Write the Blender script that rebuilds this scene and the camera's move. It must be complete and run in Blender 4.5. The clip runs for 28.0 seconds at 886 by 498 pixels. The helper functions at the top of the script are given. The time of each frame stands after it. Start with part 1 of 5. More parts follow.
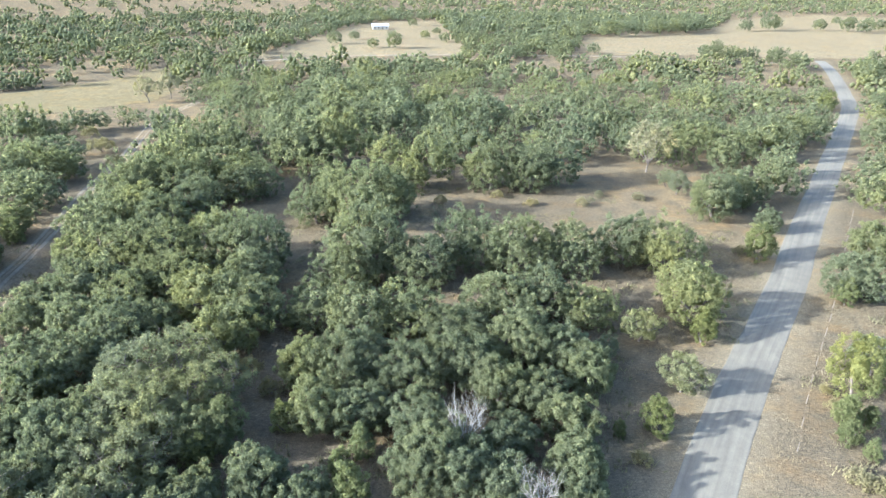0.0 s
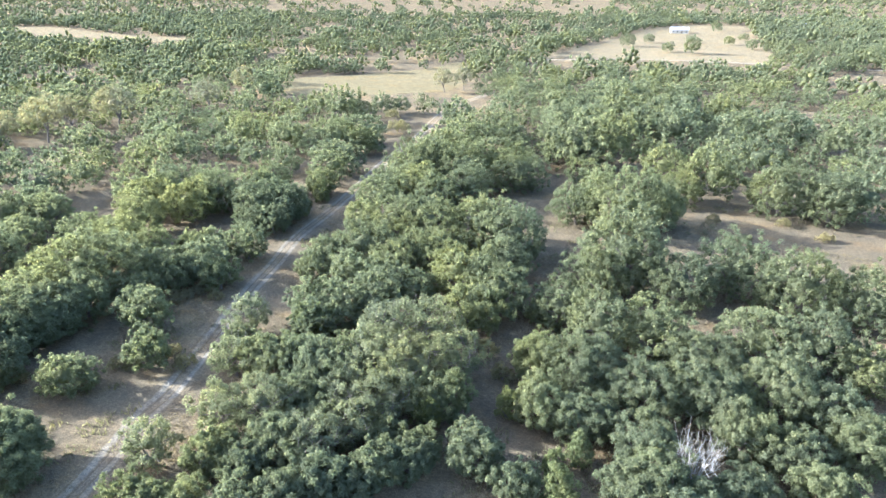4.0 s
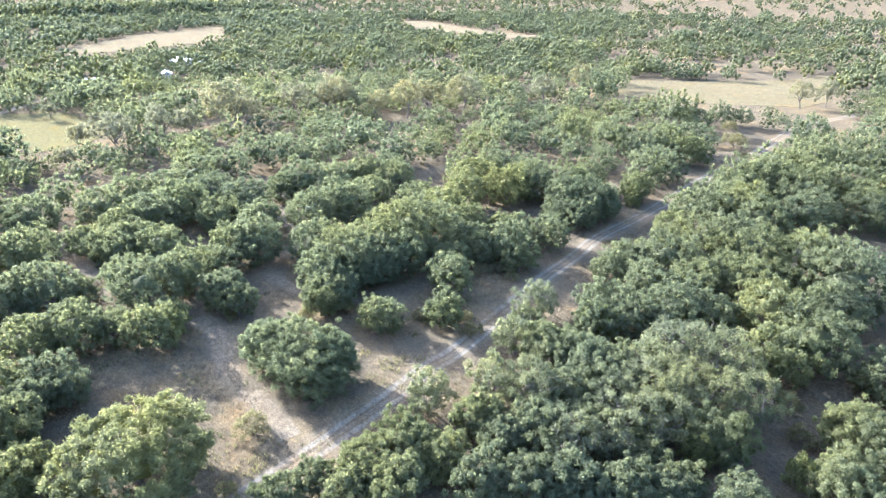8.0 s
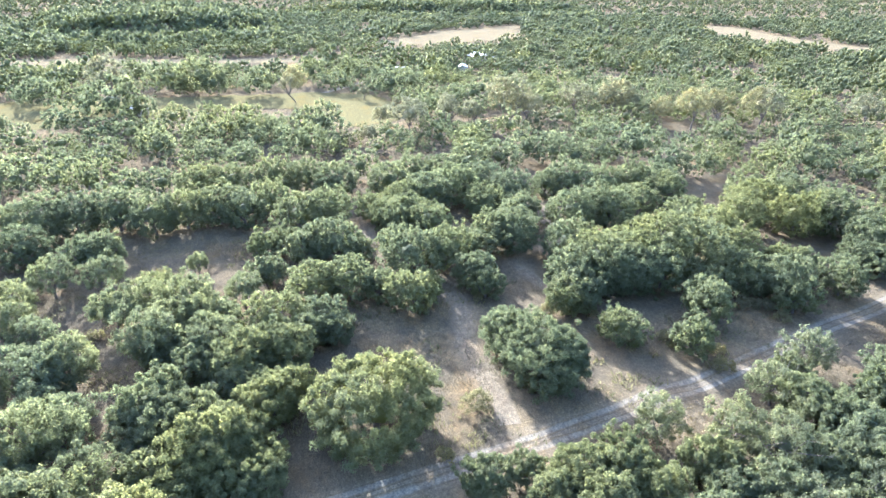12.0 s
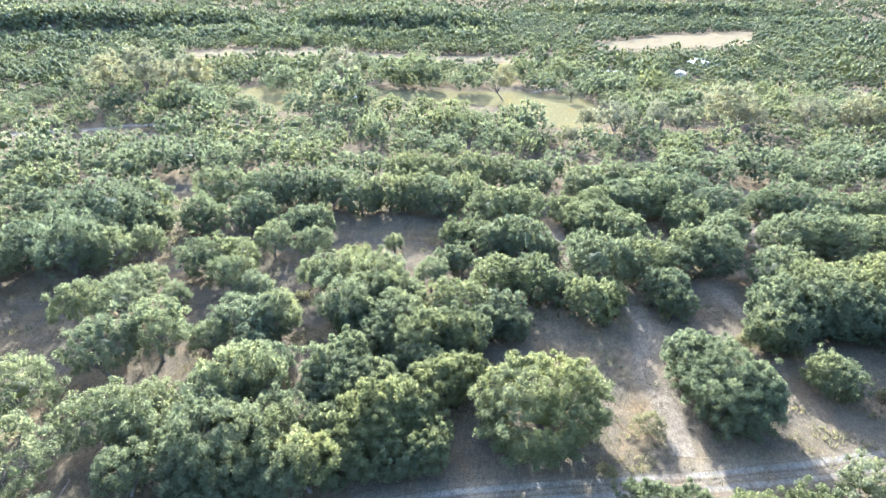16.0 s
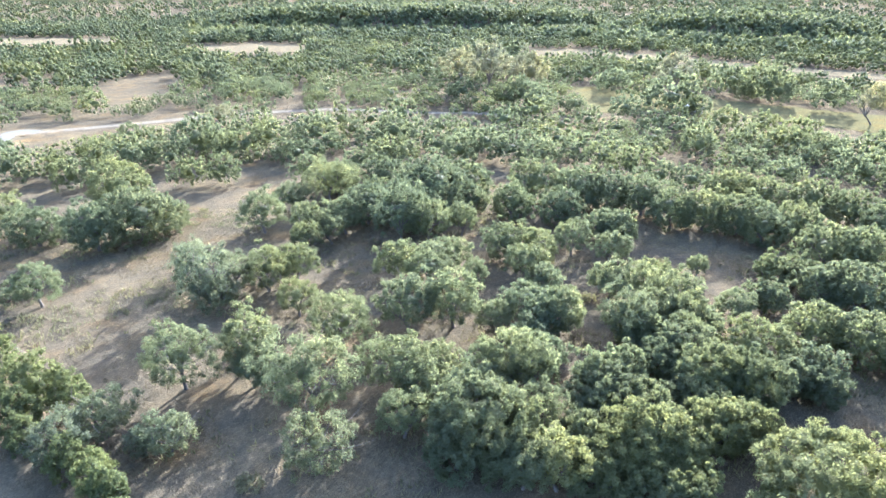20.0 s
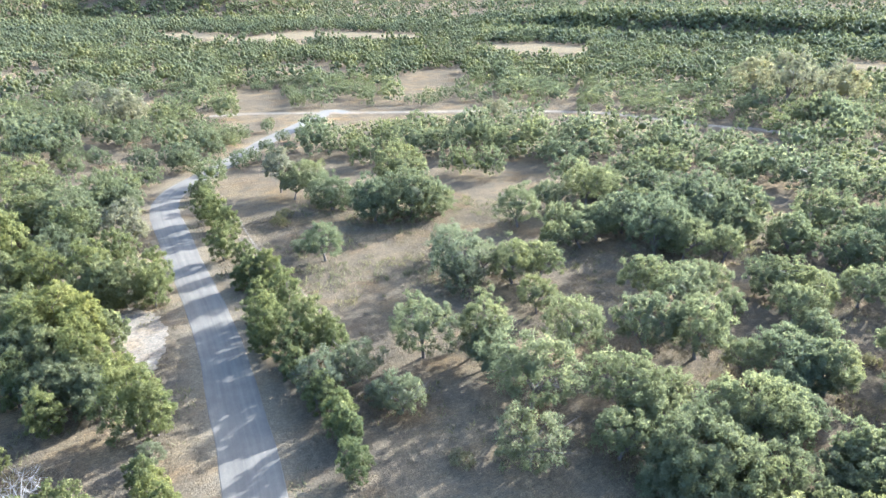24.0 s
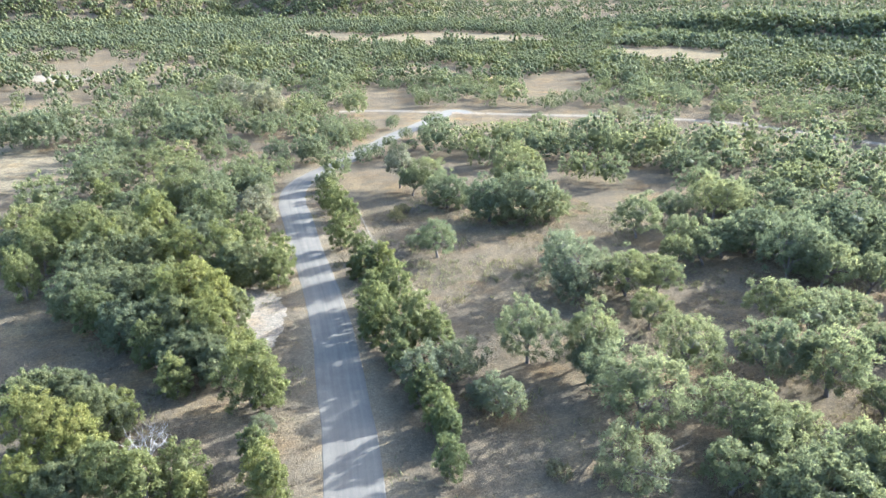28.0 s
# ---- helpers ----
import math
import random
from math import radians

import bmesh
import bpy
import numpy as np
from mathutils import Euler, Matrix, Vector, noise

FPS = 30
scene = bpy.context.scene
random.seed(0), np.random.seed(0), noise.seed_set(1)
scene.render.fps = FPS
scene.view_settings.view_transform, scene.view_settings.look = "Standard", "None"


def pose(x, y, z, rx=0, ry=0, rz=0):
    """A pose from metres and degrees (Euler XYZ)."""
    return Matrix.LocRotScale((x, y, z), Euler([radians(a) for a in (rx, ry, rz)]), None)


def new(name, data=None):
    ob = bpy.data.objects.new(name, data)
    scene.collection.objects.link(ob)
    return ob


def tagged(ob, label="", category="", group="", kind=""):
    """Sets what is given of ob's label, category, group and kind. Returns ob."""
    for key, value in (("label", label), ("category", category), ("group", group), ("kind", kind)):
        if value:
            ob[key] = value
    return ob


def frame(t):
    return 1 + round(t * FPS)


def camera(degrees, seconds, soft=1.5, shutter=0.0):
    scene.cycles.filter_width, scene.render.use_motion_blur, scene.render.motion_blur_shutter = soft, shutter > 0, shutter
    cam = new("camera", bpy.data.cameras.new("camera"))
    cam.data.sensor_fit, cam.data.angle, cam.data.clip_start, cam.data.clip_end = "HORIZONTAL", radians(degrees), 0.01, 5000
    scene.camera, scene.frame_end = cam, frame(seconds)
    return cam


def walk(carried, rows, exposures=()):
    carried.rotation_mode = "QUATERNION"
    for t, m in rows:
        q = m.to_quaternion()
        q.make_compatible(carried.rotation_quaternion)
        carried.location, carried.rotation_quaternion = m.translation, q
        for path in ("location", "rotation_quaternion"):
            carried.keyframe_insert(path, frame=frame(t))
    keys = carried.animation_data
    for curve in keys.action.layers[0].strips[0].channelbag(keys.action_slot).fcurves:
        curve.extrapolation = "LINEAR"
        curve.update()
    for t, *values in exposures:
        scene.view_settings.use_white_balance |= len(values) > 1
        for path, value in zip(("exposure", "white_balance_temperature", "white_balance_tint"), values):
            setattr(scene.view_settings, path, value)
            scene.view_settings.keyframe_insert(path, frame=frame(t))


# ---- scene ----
cam = camera(70.90, 28.0)
# seconds, place, yaw, pitch, roll
ROWS = [
    (0.0, 0.00, -0.00, 46.20, -0.000, -23.849, 0.353),
    (0.5, 0.07, 0.04, 46.16, 4.370, -23.845, 0.346),
    (1.0, 0.13, 0.06, 46.14, 6.259, -23.838, 0.327),
    (1.5, 0.15, 0.07, 46.11, 6.943, -23.835, 0.310),
    (2.0, 0.15, 0.09, 46.07, 8.778, -23.837, 0.293),
    (2.5, 0.15, 0.12, 46.02, 11.887, -23.848, 0.266),
    (3.0, 0.17, 0.19, 45.95, 15.820, -23.844, 0.247),
    (3.5, 0.19, 0.25, 45.89, 19.997, -23.828, 0.208),
    (4.0, 0.24, 0.24, 45.84, 25.300, -23.833, 0.165),
    (4.5, 0.29, 0.22, 45.78, 29.832, -23.799, 0.131),
    (6.5, 0.49, 0.25, 45.52, 40.969, -23.773, 0.091),
    (7.0, 0.50, 0.31, 45.44, 45.453, -23.744, 0.060),
    (7.5, 0.47, 0.40, 45.36, 49.935, -23.721, -0.030),
    (8.0, 0.43, 0.46, 45.27, 54.932, -23.717, -0.059),
    (8.5, 0.41, 0.50, 45.20, 59.773, -23.698, -0.068),
    (9.0, 0.41, 0.55, 45.12, 62.794, -23.672, -0.057),
    (9.5, 0.40, 0.62, 45.06, 64.117, -23.663, -0.009),
    (10.0, 0.40, 0.66, 45.01, 65.364, -23.655, 0.051),
    (10.5, 0.35, 0.67, 44.97, 67.071, -23.635, 0.052),
    (11.0, 0.36, 0.65, 44.94, 70.714, -23.619, 0.058),
    (11.5, 0.38, 0.63, 44.89, 75.242, -23.576, 0.063),
    (12.0, 0.42, 0.65, 44.84, 80.024, -23.559, 0.090),
    (12.5, 0.48, 0.64, 44.80, 82.479, -23.555, 0.098),
    (14.5, 0.60, 0.60, 44.71, 90.369, -23.519, 0.052),
    (15.0, 0.66, 0.59, 44.66, 93.093, -23.503, 0.066),
    (15.5, 0.66, 0.58, 44.61, 95.617, -23.481, 0.107),
    (16.0, 0.61, 0.59, 44.53, 98.570, -23.446, 0.151),
    (16.5, 0.54, 0.55, 44.44, 101.787, -23.415, 0.205),
    (17.0, 0.49, 0.51, 44.37, 105.900, -23.390, 0.224),
    (17.5, 0.44, 0.51, 44.32, 109.733, -23.397, 0.211),
    (18.0, 0.39, 0.54, 44.29, 113.671, -23.392, 0.182),
    (18.5, 0.33, 0.55, 44.27, 117.486, -23.386, 0.174),
    (19.0, 0.27, 0.49, 44.25, 120.765, -23.370, 0.152),
    (19.5, 0.25, 0.51, 44.25, 124.006, -23.359, 0.146),
    (20.0, 0.26, 0.53, 44.28, 127.727, -23.332, 0.134),
    (20.5, 0.29, 0.60, 44.32, 130.961, -23.330, 0.099),
    (21.0, 0.32, 0.67, 44.38, 134.118, -23.333, 0.070),
    (21.5, 0.31, 0.71, 44.43, 137.008, -23.314, 0.082),
    (23.5, 0.16, 0.81, 44.41, 149.013, -23.274, 0.095),
    (24.0, 0.14, 0.79, 44.40, 152.265, -23.238, 0.112),
    (24.5, 0.14, 0.76, 44.36, 155.252, -23.217, 0.162),
    (25.0, 0.15, 0.74, 44.34, 157.803, -23.196, 0.215),
    (25.5, 0.13, 0.73, 44.34, 160.057, -23.172, 0.264),
    (26.0, 0.13, 0.71, 44.34, 161.846, -23.162, 0.277),
    (26.5, 0.14, 0.69, 44.34, 162.492, -23.142, 0.256),
    (27.0, 0.15, 0.68, 44.31, 162.883, -23.125, 0.213),
    (27.5, 0.15, 0.65, 44.27, 163.168, -23.099, 0.155),
    (28.0, 0.12, 0.57, 44.23, 163.380, -23.080, 0.102),
]
walk(cam, [(t, pose(x, y, z, 90 + pitch, 0, yaw) @ pose(0, 0, 0, 0, 0, roll)) for t, x, y, z, yaw, pitch, roll in ROWS],
     [(0, 2.82, 5350, 8), (4, 3.12, 5300, 11), (8, 3.22, 5250, 15), (17, 3.25, 5100, 13), (21, 3.12, 5150, 14), (28, 2.92, 5250, 11)])


# ---- world, sun ----
SUN_YAW, SUN_EL = 105.0, 20.5          # degrees left of +y, degrees up
world = bpy.data.worlds.new("sky")
scene.world = world
world.use_nodes = True
wn = world.node_tree
sky = wn.nodes.new("ShaderNodeTexSky")
sky.sky_type, sky.sun_disc = "NISHITA", False
sky.sun_elevation, sky.sun_rotation = radians(SUN_EL), radians(360 - SUN_YAW)
sky.air_density, sky.dust_density = 1.0, 3.5
wn.nodes["Background"].inputs[1].default_value = 0.122
wn.links.new(sky.outputs[0], wn.nodes["Background"].inputs[0])
sun = new("sun", bpy.data.lights.new("sun", "SUN"))
sun.data.energy, sun.data.angle, sun.data.color = 3.8, radians(0.6), (1.0, 0.945, 0.84)
sun.matrix_world = pose(0, 0, 120, 90 - SUN_EL, 0, SUN_YAW + 180)


# ---- materials ----
def material(name):
    m = bpy.data.materials.new(name)
    m.use_nodes = True
    nt = m.node_tree
    b = nt.nodes["Principled BSDF"]
    b.inputs["Specular IOR Level"].default_value = 0.25
    return m, nt, b


def ramp(nt, fac, stops):
    r = nt.nodes.new("ShaderNodeValToRGB")
    e = r.color_ramp.elements
    e[0].position, e[0].color = stops[0][0], (*stops[0][1], 1)
    e[1].position, e[1].color = stops[-1][0], (*stops[-1][1], 1)
    for p, c in stops[1:-1]:
        n = e.new(p)
        n.color = (*c, 1)
    nt.links.new(fac, r.inputs[0])
    return r.outputs[0]


def noisy(nt, scale, detail=4.0, rough=0.6, stretch=(1, 1, 1)):
    geo = nt.nodes.new("ShaderNodeNewGeometry")
    mp = nt.nodes.new("ShaderNodeMapping")
    mp.inputs["Scale"].default_value = stretch
    tx = nt.nodes.new("ShaderNodeTexNoise")
    tx.inputs["Scale"].default_value, tx.inputs["Detail"].default_value, tx.inputs["Roughness"].default_value = scale, detail, rough
    nt.links.new(geo.outputs["Position"], mp.inputs[0])
    nt.links.new(mp.outputs[0], tx.inputs["Vector"])
    return tx.outputs[0]


def blend(nt, fac, a, b, kind="MIX"):
    x = nt.nodes.new("ShaderNodeMix")
    x.data_type, x.blend_type = "RGBA", kind
    if isinstance(fac, float):
        x.inputs[0].default_value = fac
    else:
        nt.links.new(fac, x.inputs[0])
    for s, v in ((x.inputs[6], a), (x.inputs[7], b)):
        if isinstance(v, tuple):
            s.default_value = (*v, 1)
        else:
            nt.links.new(v, s)
    return x.outputs[2]


def bumped(nt, b, fac, strength, distance):
    u = nt.nodes.new("ShaderNodeBump")
    u.inputs["Strength"].default_value, u.inputs["Distance"].default_value = strength, distance
    nt.links.new(fac, u.inputs["Height"])
    nt.links.new(u.outputs[0], b.inputs["Normal"])


def leaf_material(name, dark, mid, light, thin=0.5):
    """Leaves: matt, a little light shines through, each crown and each spray of its own green."""
    m, nt, b = material(name)
    b.inputs["Roughness"].default_value = 0.75
    b.inputs["Specular IOR Level"].default_value = 0.08
    geo = nt.nodes.new("ShaderNodeNewGeometry")
    info = nt.nodes.new("ShaderNodeObjectInfo")
    crown = ramp(nt, noisy(nt, 0.16, 2.0), [(0.3, dark), (0.52, mid), (0.72, light)])
    stand = ramp(nt, noisy(nt, 0.045, 3.0), [(0.36, (0.91, 0.95, 1.0)), (0.5, (1.0, 1.0, 1.0)), (0.62, (1.13, 1.09, 0.90)), (0.74, (1.22, 1.13, 0.88))])
    crown = blend(nt, 1.0, crown, stand, "MULTIPLY")
    spray = ramp(nt, geo.outputs["Random Per Island"], [(0.0, (0.90, 0.90, 0.91)), (1.0, (1.10, 1.10, 1.08))])
    tree = ramp(nt, info.outputs["Random"], [(0.0, (0.88, 0.90, 0.94)), (0.5, (1.0, 1.0, 1.0)), (1.0, (1.14, 1.11, 1.0))])
    col = blend(nt, 1.0, blend(nt, 1.0, crown, spray, "MULTIPLY"), tree, "MULTIPLY")
    nt.links.new(col, b.inputs["Base Color"])
    tr = nt.nodes.new("ShaderNodeBsdfTranslucent")
    nt.links.new(blend(nt, 1.0, col, (1.08, 1.10, 0.88), "MULTIPLY"), tr.inputs[0])
    mx = nt.nodes.new("ShaderNodeMixShader")
    mx.inputs[0].default_value = thin
    nt.links.new(b.outputs[0], mx.inputs[1])
    nt.links.new(tr.outputs[0], mx.inputs[2])
    nt.links.new(mx.outputs[0], nt.nodes["Material Output"].inputs[0])
    return m


def earth_colour(nt, stops, patch, fine, far, warm):
    """Soil and dry grass: broad tones, patches, rusty drifts, straw streaks and specks. Gives the colour and the relief."""
    a = ramp(nt, noisy(nt, far, 6.0, 0.62), stops)
    p = ramp(nt, noisy(nt, 0.22, 5.0, 0.65), [(0.42, (0, 0, 0)), (0.62, (1, 1, 1))])
    g = noisy(nt, fine, 6.0, 0.75)
    col = blend(nt, p, a, patch)
    rust = ramp(nt, noisy(nt, 0.09, 5.0, 0.7, (1, 1.4, 1)), [(0.5, (1, 1, 1)), (0.66, warm)])
    col = blend(nt, 1.0, col, rust, "MULTIPLY")
    speck = ramp(nt, noisy(nt, fine * 3.5, 3.0, 0.7), [(0.36, (0.76, 0.76, 0.77)), (0.64, (1.24, 1.23, 1.20))])
    col = blend(nt, 1.0, col, speck, "MULTIPLY")
    col = blend(nt, 1.0, col, ramp(nt, g, [(0.25, (0.68, 0.68, 0.68)), (0.75, (1.3, 1.3, 1.3))]), "MULTIPLY")
    straw = ramp(nt, noisy(nt, fine * 0.9, 8.0, 0.8, (1, 2.6, 1)), [(0.40, (0.80, 0.80, 0.82)), (0.52, (1.0, 1.0, 1.0)), (0.62, (1.30, 1.27, 1.18))])
    return blend(nt, 1.0, col, straw, "MULTIPLY"), g


WARM = (1.12, 1.0, 0.84)
LAND = ([(0.32, (0.101, 0.084, 0.058)), (0.5, (0.134, 0.108, 0.069)), (0.68, (0.172, 0.133, 0.076))], (0.099, 0.083, 0.058), 1.6, 0.03, WARM)


def earth_material(name, stops, patch, fine=1.6, bump=0.5, far=0.03, worn=False):
    """worn: a strip whose edges (u = -0.5 and 0.5) fray into the dry land round it."""
    m, nt, b = material(name)
    b.inputs["Roughness"].default_value = 0.95
    b.inputs["Specular IOR Level"].default_value = 0.0
    col, g = earth_colour(nt, stops, patch, fine, far, WARM)
    if worn:
        land, _ = earth_colour(nt, *LAND)
        uv = nt.nodes.new("ShaderNodeUVMap")
        split = nt.nodes.new("ShaderNodeSeparateXYZ")
        nt.links.new(uv.outputs[0], split.inputs[0])
        off = nt.nodes.new("ShaderNodeMath")
        off.operation = "ABSOLUTE"
        nt.links.new(split.outputs[0], off.inputs[0])
        fray = nt.nodes.new("ShaderNodeMath")
        fray.operation = "MULTIPLY_ADD"
        fray.inputs[1].default_value = 0.42
        nt.links.new(noisy(nt, 0.9, 6.0, 0.7), fray.inputs[0])
        nt.links.new(off.outputs[0], fray.inputs[2])
        col = blend(nt, ramp(nt, fray.outputs[0], [(0.42, (0, 0, 0)), (0.66, (1, 1, 1))]), col, land)
    nt.links.new(col, b.inputs["Base Color"])
    rough = nt.nodes.new("ShaderNodeMath")
    rough.operation = "ADD"
    nt.links.new(g, rough.inputs[0])
    nt.links.new(noisy(nt, fine * 3.0, 4.0, 0.7), rough.inputs[1])
    bumped(nt, b, rough.outputs[0], bump, 0.6)
    return m


def plain(name, colour, rough=0.7, scale=3.0, vary=0.25, metal=0.0):
    m, nt, b = material(name)
    lo, hi = tuple(c * (1 - vary) for c in colour), tuple(c * (1 + vary) for c in colour)
    g = noisy(nt, scale, 5.0, 0.65)
    nt.links.new(ramp(nt, g, [(0.3, lo), (0.7, hi)]), b.inputs["Base Color"])
    b.inputs["Roughness"].default_value, b.inputs["Metallic"].default_value = rough, metal
    bumped(nt, b, g, 0.3, 0.03)
    return m


OAK = leaf_material("oak_leaves", (0.124, 0.136, 0.080), (0.141, 0.153, 0.089), (0.158, 0.169, 0.096), 0.6)
PALE = leaf_material("post_oak_leaves", (0.136, 0.147, 0.086), (0.153, 0.164, 0.095), (0.172, 0.181, 0.101), 0.6)
GREY = leaf_material("grey_oak_leaves", (0.136, 0.146, 0.094), (0.152, 0.162, 0.103), (0.170, 0.179, 0.110), 0.6)
CEDAR = leaf_material("juniper_leaves", (0.124, 0.137, 0.063), (0.142, 0.153, 0.070), (0.162, 0.169, 0.077), 0.6)
YELLOW = leaf_material("autumn_leaves", (0.168, 0.162, 0.106), (0.190, 0.181, 0.115), (0.212, 0.197, 0.122))
BUSH = leaf_material("shrub_leaves", (0.140, 0.132, 0.078), (0.168, 0.152, 0.088), (0.198, 0.176, 0.100))
STRAW = leaf_material("dry_grass_blades", (0.135, 0.112, 0.072), (0.165, 0.137, 0.087), (0.195, 0.160, 0.100), 0.2)
BARK = plain("bark", (0.115, 0.098, 0.082), 0.9, 6.0, 0.4)
DEADWOOD = plain("dead_wood", (0.24, 0.228, 0.21), 0.85, 8.0, 0.3)
GROUND = earth_material("dry_ground", LAND[0], LAND[1], bump=0.5)
VERGE = earth_material("mown_verge", [(0.3, (0.138, 0.116, 0.079)), (0.7, (0.176, 0.145, 0.094))], (0.146, 0.122, 0.082), 2.2, 0.4, worn=True)
HAY = earth_material("hay_stubble", [(0.3, (0.143, 0.119, 0.075)), (0.7, (0.178, 0.147, 0.094))], (0.132, 0.111, 0.072), 0.5, 0.06)
DRY_MEADOW = earth_material("dry_meadow", [(0.3, (0.122, 0.104, 0.061)), (0.7, (0.150, 0.126, 0.074))], (0.116, 0.099, 0.058), 0.6, 0.06)
MEADOW = earth_material("green_meadow", [(0.3, (0.112, 0.102, 0.051)), (0.7, (0.138, 0.122, 0.060))], (0.122, 0.108, 0.054), 0.8, 0.06)
CALICHE = earth_material("caliche", [(0.3, (0.178, 0.158, 0.125)), (0.7, (0.224, 0.198, 0.150))], (0.172, 0.150, 0.114), 1.2, 0.08)
GRAVEL = earth_material("gravel_road", [(0.3, (0.166, 0.147, 0.114)), (0.7, (0.208, 0.184, 0.143))], (0.148, 0.127, 0.096), 1.2, 0.3, worn=True)
DIRT = earth_material("track_dirt", [(0.3, (0.152, 0.126, 0.088)), (0.7, (0.192, 0.158, 0.110))], (0.134, 0.110, 0.077), 1.4, 0.3, worn=True)


def road_material():
    """Chip seal: pale wheel paths, darker oily middle lines and patches along the road (u across, v along, in metres)."""
    m, nt, b = material("chip_seal")
    b.inputs["Roughness"].default_value = 0.85
    uv = nt.nodes.new("ShaderNodeUVMap")
    mp = nt.nodes.new("ShaderNodeMapping")
    mp.inputs["Scale"].default_value = (1.0, 0.035, 1)
    tx = nt.nodes.new("ShaderNodeTexNoise")
    tx.inputs["Scale"].default_value, tx.inputs["Detail"].default_value = 1.7, 6.0
    nt.links.new(uv.outputs[0], mp.inputs[0])
    nt.links.new(mp.outputs[0], tx.inputs["Vector"])
    streak = ramp(nt, tx.outputs[0], [(0.3, (0.106, 0.097, 0.077)), (0.5, (0.128, 0.116, 0.091)), (0.7, (0.152, 0.137, 0.106))])
    stain = ramp(nt, noisy(nt, 0.35, 5.0, 0.7), [(0.35, (0.84, 0.84, 0.86)), (0.7, (1.1, 1.09, 1.06))])
    grit = noisy(nt, 9.0, 3.0, 0.7)
    col = blend(nt, 1.0, blend(nt, 1.0, streak, stain, "MULTIPLY"), ramp(nt, grit, [(0.3, (0.85, 0.85, 0.85)), (0.7, (1.12, 1.12, 1.12))]), "MULTIPLY")
    nt.links.new(col, b.inputs["Base Color"])
    bumped(nt, b, grit, 0.15, 0.03)
    return m


CHIPSEAL = road_material()
ROOF = plain("metal_roof", (0.34, 0.37, 0.41), 0.5, 2.0, 0.08)
WALL = plain("house_wall", (0.36, 0.34, 0.30), 0.8, 2.0, 0.15)
GLASS = plain("window_glass", (0.03, 0.035, 0.04), 0.1, 2.0, 0.1)


# ---- helpers of this scene ----
def mesh_of(name, verts, faces, mats, index=None, smooth=True):
    """A mesh from arrays: verts (n, 3), faces as a list of arrays (m, k)."""
    me = bpy.data.meshes.new(name)
    verts = np.asarray(verts, np.float32)
    sizes = np.concatenate([np.full(len(f), f.shape[1], np.int32) for f in faces])
    loops = np.concatenate([f.ravel() for f in faces]).astype(np.int32)
    me.vertices.add(len(verts))
    me.vertices.foreach_set("co", verts.ravel())
    me.loops.add(len(loops))
    me.loops.foreach_set("vertex_index", loops)
    me.polygons.add(len(sizes))
    me.polygons.foreach_set("loop_start", np.concatenate([[0], np.cumsum(sizes)[:-1]]).astype(np.int32))
    me.polygons.foreach_set("use_smooth", np.full(len(sizes), smooth))
    for m in mats:
        me.materials.append(m)
    if index is not None:
        me.polygons.foreach_set("material_index", np.asarray(index, np.int32))
    me.update(calc_edges=True)
    return me


# bearing, half width in degrees, foot, run and height of the wooded ridges and hills
RIDGES = [(131, 18, 565, 40, 15), (103, 9, 520, 40, 13), (80, 13, 780, 45, 11), (173, 9.5, 800, 110, 36), (192, 10.5, 790, 110, 36), (215, 13, 820, 120, 36)]


def terrain(x, y):
    """Height of the land: a valley floor, wooded ridges and hills far off."""
    x, y = np.asarray(x, float), np.asarray(y, float)
    d, a = np.hypot(x, y), np.degrees(np.arctan2(-x, y)) % 360
    z = np.zeros_like(d)
    for az, half, start, rise, high in RIDGES:
        w = np.clip(1 - (np.abs((a - az + 180) % 360 - 180) / half) ** 2, 0, 1)
        s = np.clip((d - start - 60 * (1 - w)) / rise, 0, 1)
        z += high * w ** 0.5 * s * s * (3 - 2 * s)
    z += 0.012 * np.clip(d - 900, 0, None)
    return z


def inside(x, y, poly):
    hit = np.zeros(len(x), bool)
    for (x0, y0), (x1, y1) in zip(poly, poly[1:] + poly[:1]):
        cross = ((y0 > y) != (y1 > y)) & (x < (x1 - x0) * (y - y0) / (y1 - y0 + 1e-9) + x0)
        hit ^= cross
    return hit


ICO = bmesh.new()
bmesh.ops.create_icosphere(ICO, subdivisions=1, radius=1)
ICO_V = np.array([v.co[:] for v in ICO.verts])
ICO_F = np.array([[v.index for v in f.verts] for f in ICO.faces])
ICO.free()
OCT_V = np.array([(1, 0, 0), (0, 1, 0), (-1, 0, 0), (0, -1, 0), (0, 0, 1), (0, 0, -1)], float)
OCT_F = np.array([(0, 1, 4), (1, 2, 4), (2, 3, 4), (3, 0, 4), (1, 0, 5), (2, 1, 5), (3, 2, 5), (0, 3, 5)])


def unit(v):
    return v / np.maximum(np.linalg.norm(v, axis=-1, keepdims=True), 1e-9)


def leaf_tris(rng, at, normal, size, spread=0.6):
    """A small pointed leaf spray at each place."""
    n = len(at)
    nn = unit(normal + spread * rng.normal(size=(n, 3)))
    t = unit(np.cross(nn, rng.normal(size=(n, 3))))
    u = np.cross(nn, t)
    s = (size * rng.uniform(0.55, 1.4, n))[:, None]
    v = np.stack([at - t * s * 0.5 + u * s * 0.42, at - t * s * 0.5 - u * s * 0.42, at + t * s * 0.75], 1).reshape(-1, 3)
    return v, np.arange(3 * n).reshape(-1, 3)


